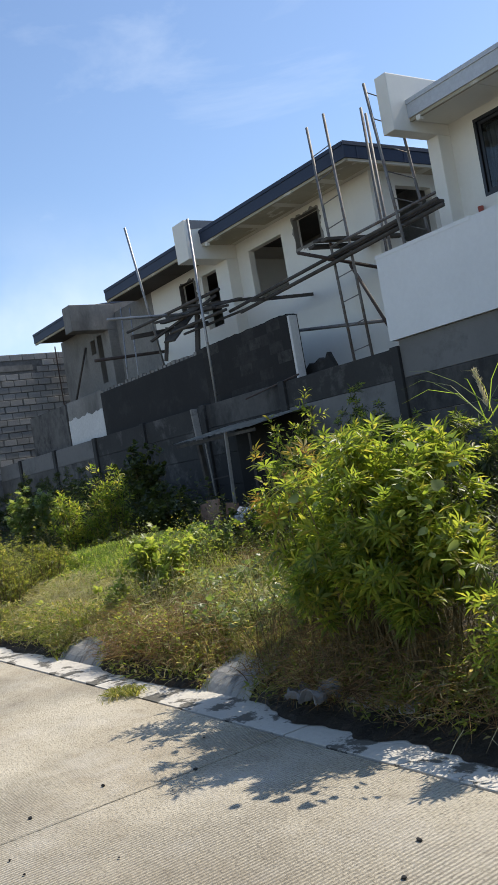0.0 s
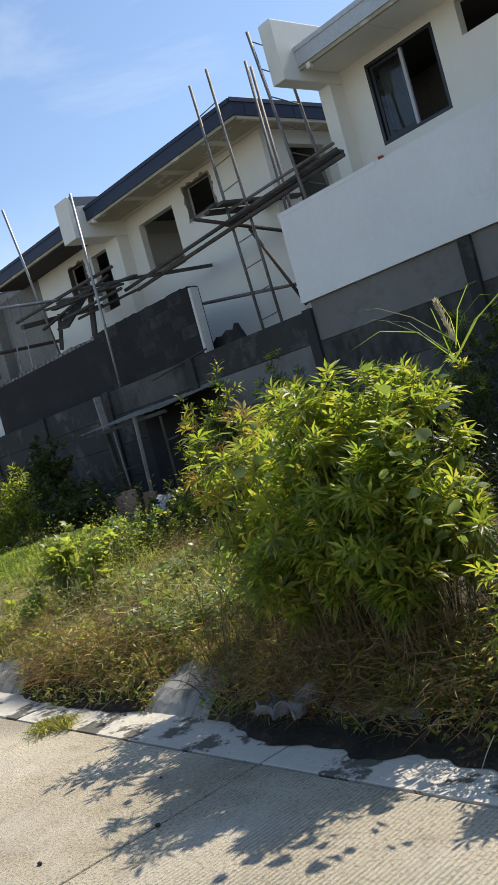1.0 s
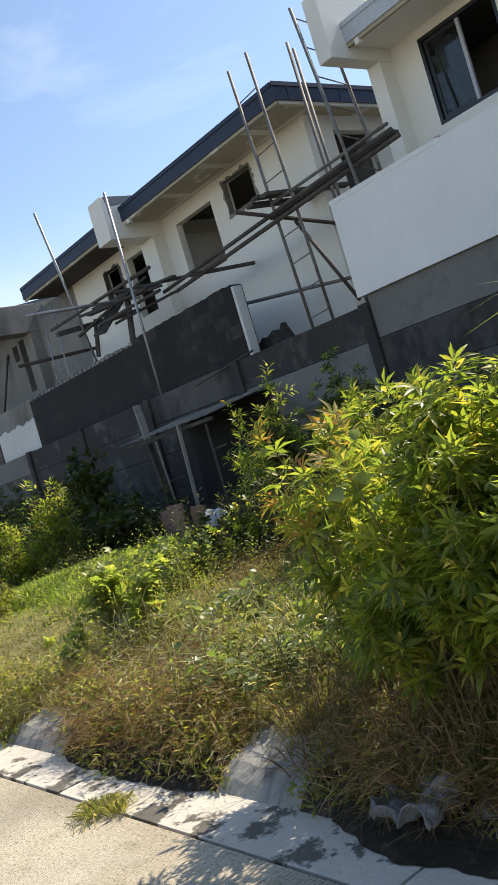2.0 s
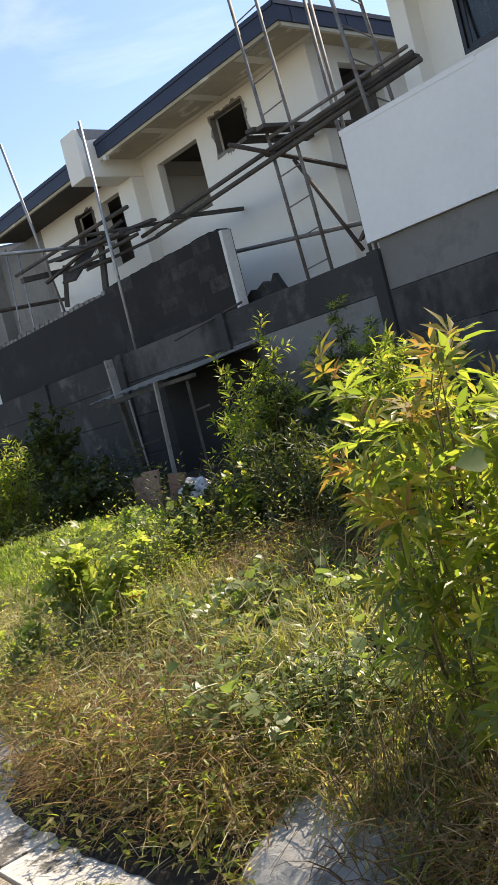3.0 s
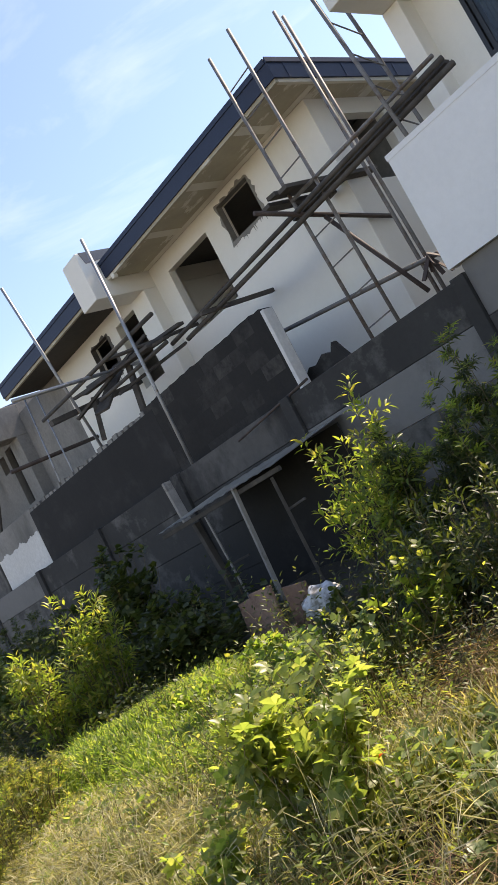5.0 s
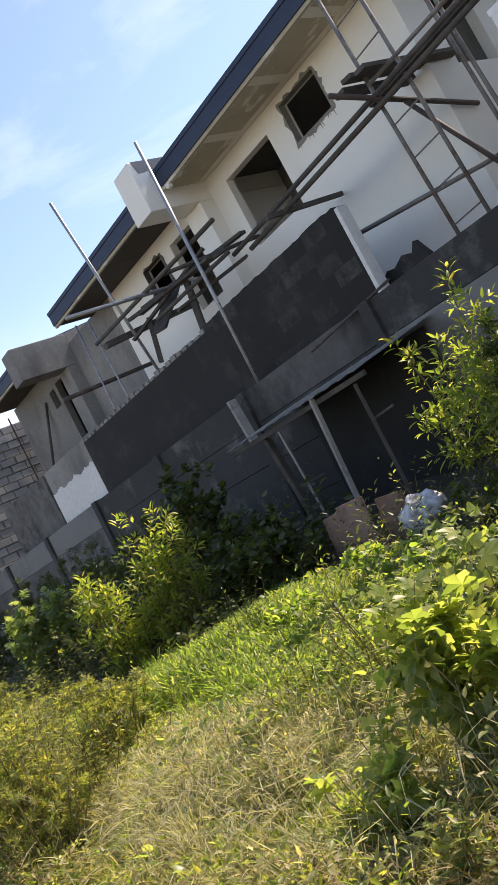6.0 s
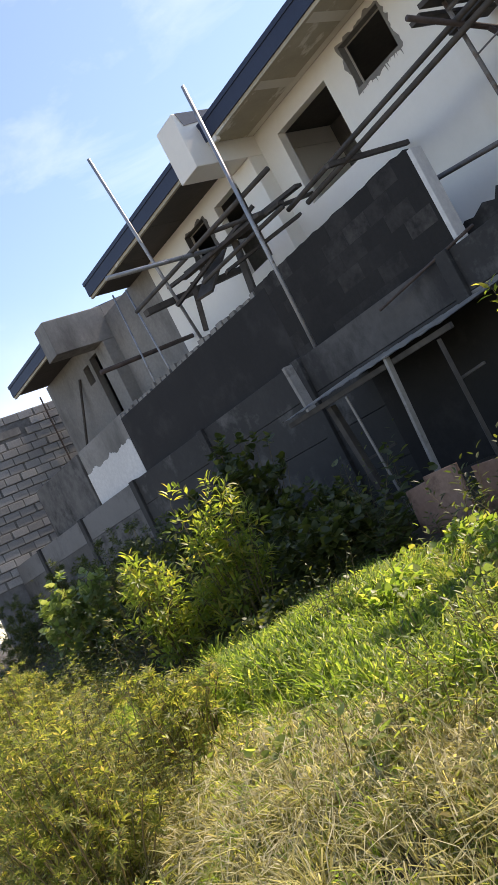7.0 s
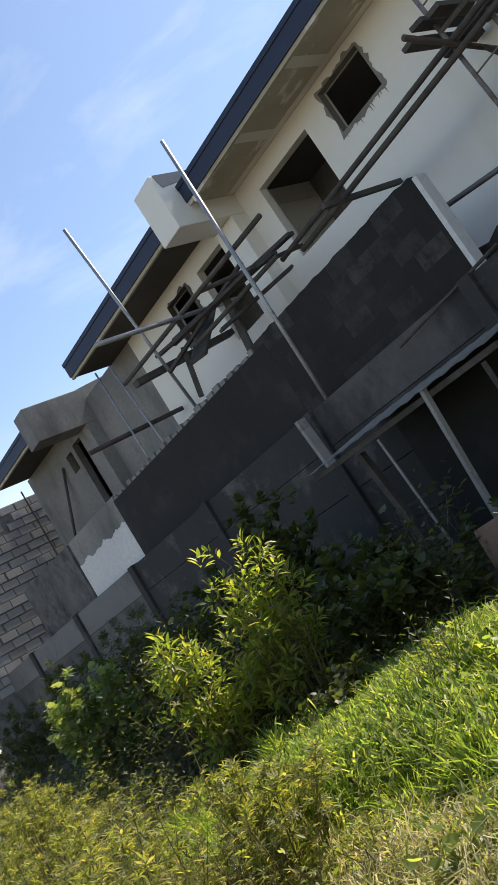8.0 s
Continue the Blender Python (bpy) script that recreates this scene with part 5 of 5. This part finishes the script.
weeds("leafy weeds along the back of the grass", [(-12.0, 5.1, 0.8, 0.3), (-10.8, 5.4, 0.8, 0.3), (-9.5, 5.5, 0.8, 0.35), (-8.7, 5.0, 0.6, 0.4)], 5000, 0.34, "bright", 0.034)
weeds("dark leafy pockets in the lush grass", [(-9.5, 4.5, 0.5, 0.2), (-10.7, 4.85, 0.5, 0.2), (-8.8, 4.75, 0.4, 0.3), (-11.5, 4.75, 0.4, 0.2)], 3600, 0.5, "deep", 0.04)
for gx, gy in ((-12.0, 4.75), (-11.3, 4.4), (-10.5, 4.95), (-9.9, 4.75), (-9.3, 4.95), (-10.9, 5.1), (-11.6, 4.9), (-10.7, 4.5), (-10.1, 5.2), (-11.0, 4.75)):
    grass("tall arching tuft of bright green grass", [(gx, gy, 0.24, 0.18)], 1100, 0.85, "lush", 0.0065, tilt=0.5, curl=0.9, name="grass_tuft")
grass("dry straw-coloured grass beside the road", [(-8.6, 3.45, 1.1, 0.55), (-9.7, 3.7, 1.0, 0.5), (-7.9, 3.2, 0.6, 0.35), (-8.4, 4.0, 0.8, 0.5)], 38000, 0.52, "straw", 0.0036, tilt=0.55, curl=0.9)
weeds("small green leaves pushing through the straw", [(-8.6, 3.5, 1.2, 0.6), (-9.7, 3.6, 1.0, 0.5), (-7.8, 3.3, 0.5, 0.35)], 2000, 0.42, "lush", 0.036)
weeds("pale round leaves scattered in the straw", [(-8.4, 3.5, 1.1, 0.5), (-9.4, 3.5, 0.8, 0.4)], 420, 0.45, "okra", 0.05, "heart", flat=1.0)
weeds("browning weeds standing in the straw", [(-8.2, 3.7, 0.9, 0.4), (-9.2, 3.3, 0.8, 0.3)], 1800, 0.5, "olive", 0.045)
grass("fresh green blades pushing through the straw", [(-8.6, 3.5, 1.3, 0.7), (-9.8, 3.7, 1.0, 0.6), (-7.9, 3.2, 0.7, 0.4)], 11000, 0.4, "lush", 0.0036, tilt=0.35, curl=0.7)
grass("yellowing green grass among the weeds", [(-8.6, 3.5, 1.6, 0.8), (-6.3, 3.4, 1.3, 0.7), (-5.6, 3.3, 1.0, 0.5), (-11.0, 3.6, 1.6, 0.8), (-13.0, 3.9, 1.8, 1.0), (-6.4, 4.1, 1.2, 0.35), (-16, 4.2, 2.0, 1.2)], 46000, 0.45, "mixed", 0.0045, tilt=0.4, curl=0.8)
grass("weedy grass at the foot of the bushes", [(-4.6, 3.2, 1.0, 0.45), (-3.0, 3.0, 1.2, 0.3), (-1.9, 3.0, 0.9, 0.4)], 15000, 0.4, "mixed", 0.0045, tilt=0.45)
grass("small tuft of grass in the road joint", [(-5.66, 2.25, 0.15, 0.07)], 500, 0.15, "mixed", 0.0042, ymin=2.2)
weeds("yellow-green weeds crowding the road edge", [(-10.6, 3.1, 0.9, 0.4), (-11.8, 3.4, 1.3, 0.6), (-13.5, 3.8, 1.8, 0.8), (-16.0, 4.3, 2.0, 1.0)], 26000, 0.6, "olive", 0.038, "palm")
weeds("pale green creeper leaves over the bank", [(-5.9, 3.3, 0.8, 0.4), (-6.3, 3.9, 0.9, 0.5), (-5.2, 3.6, 0.7, 0.5)], 3000, 0.36, "vine", 0.046, "heart", flat=1.0)
weeds("small green weeds among the grass", [(-6.2, 3.5, 1.4, 0.55), (-8.6, 4.3, 0.9, 0.5), (-7.0, 3.2, 1.0, 0.3)], 10000, 0.36, "bright", 0.038)
weeds("yellowed small weeds over the bank", [(-6.0, 3.15, 1.4, 0.5), (-4.8, 3.1, 0.9, 0.4), (-8.0, 3.4, 1.0, 0.5)], 5500, 0.38, "mixed", 0.042)
weeds("fresh leafy creeper patch on the bank", [(-5.95, 3.25, 0.5, 0.32), (-5.5, 3.2, 0.4, 0.25)], 4200, 0.38, "vine", 0.044)
weeds("pale round creeper leaves on the bank", [(-5.95, 3.35, 0.5, 0.3), (-6.6, 3.95, 0.8, 0.2)], 620, 0.42, "vine", 0.06, "heart", flat=1.0)
grass("broad green grass blades on the bank", [(-5.55, 3.12, 0.3, 0.15), (-5.2, 3.35, 0.3, 0.2), (-6.3, 3.3, 0.3, 0.2)], 1100, 0.45, "lush", 0.0065, tilt=0.8, curl=1.0)
# shade along the fence is carried by the dark leaf colour
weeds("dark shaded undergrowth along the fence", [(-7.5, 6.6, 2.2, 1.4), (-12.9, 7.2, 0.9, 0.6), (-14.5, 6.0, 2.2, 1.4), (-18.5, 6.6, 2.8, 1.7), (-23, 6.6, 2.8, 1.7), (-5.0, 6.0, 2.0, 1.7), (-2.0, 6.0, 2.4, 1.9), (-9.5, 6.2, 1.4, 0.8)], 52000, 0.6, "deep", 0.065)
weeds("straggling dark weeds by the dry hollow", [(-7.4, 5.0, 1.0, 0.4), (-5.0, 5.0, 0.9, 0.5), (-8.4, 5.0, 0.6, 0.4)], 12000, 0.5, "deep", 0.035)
# brighter leaf colour stands for tips caught by the sun
weeds("sparse sunlit weed tips over the hollow", [(-7.6, 4.7, 0.7, 0.4), (-6.6, 4.5, 0.7, 0.3), (-5.4, 4.5, 0.7, 0.4)], 1700, 0.45, "bright", 0.035)
grass("thin arching grass over the hollow", [(-7.0, 4.7, 1.3, 0.4), (-5.6, 4.6, 0.8, 0.4)], 1500, 0.6, "mixed", 0.004, tilt=0.6, curl=0.9)
weeds("knee-high yellow-green weeds on the rise", [(-9.0, 4.3, 0.9, 0.5), (-10.2, 4.1, 0.9, 0.4), (-8.2, 4.2, 0.6, 0.4)], 8000, 0.6, "bright", 0.034)
# shaded growth again given the darker leaf colour
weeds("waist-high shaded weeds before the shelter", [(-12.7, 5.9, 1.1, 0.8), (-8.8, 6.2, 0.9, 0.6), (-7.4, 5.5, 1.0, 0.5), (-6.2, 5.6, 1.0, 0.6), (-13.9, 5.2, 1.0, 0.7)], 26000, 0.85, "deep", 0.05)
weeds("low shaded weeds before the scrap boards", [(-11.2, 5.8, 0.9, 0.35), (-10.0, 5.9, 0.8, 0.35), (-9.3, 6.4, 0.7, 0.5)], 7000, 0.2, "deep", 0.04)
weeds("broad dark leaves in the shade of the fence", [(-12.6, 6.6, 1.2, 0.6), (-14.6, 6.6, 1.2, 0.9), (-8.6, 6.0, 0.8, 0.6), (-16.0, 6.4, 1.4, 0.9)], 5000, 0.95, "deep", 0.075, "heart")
# dark leaves paint the shade inside the bush
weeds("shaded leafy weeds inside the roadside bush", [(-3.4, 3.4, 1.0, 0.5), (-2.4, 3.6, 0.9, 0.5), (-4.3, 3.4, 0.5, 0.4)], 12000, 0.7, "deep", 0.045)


def fringe(label, count, mat, size, kind, name, x0=-13.0, x1=-1.8, gaps=((-5.22, -4.76), (-7.5, -6.85))):
    """Growth spilling over the edge of the bank onto the gutter."""
    x = RNG.uniform(x0, x1, count)
    for a, b in gaps:
        x = np.where((x > a) & (x < b), a - RNG.uniform(0, 0.6, count), x)
    reach = 0.16 * lumps(2.2 * x, 0 * x) + 0.14 * np.exp(-((x + 6.1) / 0.4) ** 2)
    y = 2.60 - reach * 0.6 + (0.42 + reach) * RNG.uniform(0, 1, count) ** 0.8
    z = np.where(y < 2.6, 0.02, ground_z(x, y)) + 0.26 * lumps(1.7 * x, y) * RNG.uniform(0, 1, count) ** 1.3 * np.clip((y - 2.45) / 0.25, 0.1, 1)
    ax = unit(count, 0.6) + np.array([0, -0.35, 0.15])
    tpl, fcs, ratio = (BLADE, BLADE_F, 0.02) if kind == "blade" else (LANCE, LANCE_F, 0.34)
    ln = size * RNG.uniform(0.5, 1.3, count)
    me = field_mesh(name, tpl, fcs, np.stack([x, y, z], -1), ax, unit(count) * 0.7 + np.array([0, 0, 1.0]), ln, np.maximum(ln * ratio, 0.0022), LEAF[mat], 1.2)
    return tagged(new(name, me), label, "weeds", kind="stuff")


fringe("ragged small leaves spilling over the gutter edge", 12000, "mixed", 0.042, "leaf", "weeds")
fringe("green runners spilling over the gutter edge", 7000, "bright", 0.042, "leaf", "weeds")
fringe("dead brown stems hanging over the gutter edge", 7000, "brown", 0.12, "blade", "dry_thatch")
fringe("dry straw hanging over the gutter edge", 3500, "straw", 0.14, "blade", "dry_thatch")
weeds("small ragged weeds hanging over the gutter", [(-6.0, 2.75, 0.5, 0.22), (-6.8, 2.75, 0.5, 0.22), (-4.0, 2.78, 0.5, 0.2), (-3.0, 2.75, 0.9, 0.2), (-8.9, 2.75, 0.9, 0.22), (-6.5, 2.85, 0.3, 0.15)], 7500, 0.34, "bright", 0.04)
tangle("thatch of dead brown stems over the bank", [(-5.9, 2.8, 0.7, 0.24), (-4.2, 2.85, 0.8, 0.24), (-6.8, 2.8, 0.6, 0.24), (-3.2, 2.75, 1.2, 0.2)], 6500, 0.14, 0.3, "brown", 0.0024)
tangle("dry brown twigs in the hollow under the shrubs", [(-6.6, 4.75, 1.2, 0.4), (-3.4, 3.15, 1.2, 0.4), (-7.6, 4.9, 0.7, 0.3)], 2600, 0.26, 0.14, "brown", 0.0024)
tangle("fallen straw in the grass", [(-8.7, 3.45, 1.3, 0.6), (-6.2, 3.25, 1.2, 0.4)], 3500, 0.14, 0.25, "straw", 0.003)

twigs("long bent dead stems tangled in the hollow", [(-6.6, 4.5, 1.0, 0.28), (-5.4, 4.45, 0.7, 0.25), (-7.3, 4.6, 0.5, 0.25)], 240, 0.5, 0.17, "brown")
twigs("thin brown stalks crowding under the roadside bush", [(-3.9, 3.05, 0.8, 0.28), (-3.1, 3.1, 0.7, 0.28), (-4.7, 3.1, 0.4, 0.25)], 700, 0.35, 0.5, "stem", 0.0018)
twigs("dead stems bending down over the bank", [(-5.9, 2.95, 0.6, 0.2), (-6.6, 2.95, 0.5, 0.2), (-4.3, 2.9, 0.6, 0.2), (-6.2, 3.2, 0.8, 0.3)], 1100, 0.34, 0.2, "brown", 0.0019)
twigs("matted dead stems at the foot of the bank", [(-5.9, 2.8, 0.6, 0.14), (-6.5, 2.8, 0.4, 0.14), (-4.2, 2.75, 0.6, 0.12)], 900, 0.24, 0.1, "brown", 0.0022)
twigs("stiff dry grass stalks standing in the weeds", [(-8.3, 3.5, 1.0, 0.5), (-6.2, 3.5, 1.0, 0.5)], 420, 0.3, 0.36, "straw", 0.0014)

# bare dry branch lying over the gutter
branch = empty("dry_branch", (-3.2, 2.55, 0.02), "bare forked dry branch lying over the gutter", "branch")
k = 9
root = np.array([-3.85, 2.64, 0.14])
fork = root + np.stack([RNG.uniform(0.1, 0.5, k), RNG.uniform(-0.14, 0.05, k), RNG.uniform(-0.1, 0.08, k)], -1)
ends = fork + np.stack([RNG.uniform(-0.05, 0.3, k), RNG.uniform(-0.14, 0.08, k), RNG.uniform(-0.08, 0.14, k)], -1)
ends[:, 2] = np.maximum(ends[:, 2], 0.03)
fork[:, 2] = np.maximum(fork[:, 2], 0.05)
child("twig", stems_mesh("twig", np.tile(root, (k, 1)), fork, ends, np.full(k, 0.006), LEAF["brown"])[0], branch)
# runner of the creeper hanging before the bush
k = 3
hang_a = np.array([(-3.62, 2.78, 1.05), (-3.55, 2.78, 1.0), (-3.4, 2.78, 1.1)])
hang_b = np.array([(-3.36, 2.72, 0.97), (-3.42, 2.72, 0.85), (-3.25, 2.72, 1.0)])
hang_c = np.array([(-3.12, 2.74, 0.84), (-3.25, 2.74, 0.78), (-3.0, 2.74, 0.9)])
me, line = stems_mesh("runner", hang_a, hang_b, hang_c, np.full(k, 0.003), LEAF["vine"])
child("runner", me, vine, "thin pale hanging runner")
at = line.reshape(-1, 3)
at = np.concatenate([at, at + RNG.normal(0, 0.012, at.shape)])
n = len(at)
child("foliage", field_mesh("foliage", HEART, HEART_F, at, unit(n, 0.5), unit(n) * 0.6 + np.array([0, -0.6, 1.0]), RNG.uniform(0.025, 0.05, n), RNG.uniform(0.025, 0.045, n), LEAF["vine"], 0.5), vine)

# ---- small pieces of walls, last ----
bm = bmesh.new()
box(bm, -0.197, 0.197, 0.0, 0.02, 0.001, 0.1955)
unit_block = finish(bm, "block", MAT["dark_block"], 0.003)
for row in range(6):
    for col in range(8):
        x = -14.72 + 0.4 * col - (0.2 if row % 2 else 0)
        if x > -12.2:
            continue
        b = new("block", unit_block)
        b.parent = upper
        b.matrix_parent_inverse = upper.matrix_basis.inverted()
        b.matrix_basis = pose(x, 9.152 + 0.0005 * ((row * 3 + col * 5) % 3), 2.64 + 0.197 * row)
bm = bmesh.new()
box(bm, 0.0, 0.03, -0.185, 0.185, 0.012, 0.186)
wall_block = finish(bm, "block", MAT["block"], 0.008)
for row in range(19):
    for col in range(9):
        y = 8.1 + 0.4 * col + (0.2 if row % 2 else 0) + 0.008 * ((row * 5 + col * 3) % 4)
        z = 2.24 + 0.2 * row
        if y > 11.32 or (5.45 < z + 0.1 < 5.75 and y < 10.3):
            continue
        b = new("block", wall_block)
        b.parent = blockwall
        b.matrix_parent_inverse = blockwall.matrix_basis.inverted()
        b.matrix_basis = pose(-26.425 + 0.008 * ((row * 7 + col * 3) % 3), y, z, 0, 0, 0)
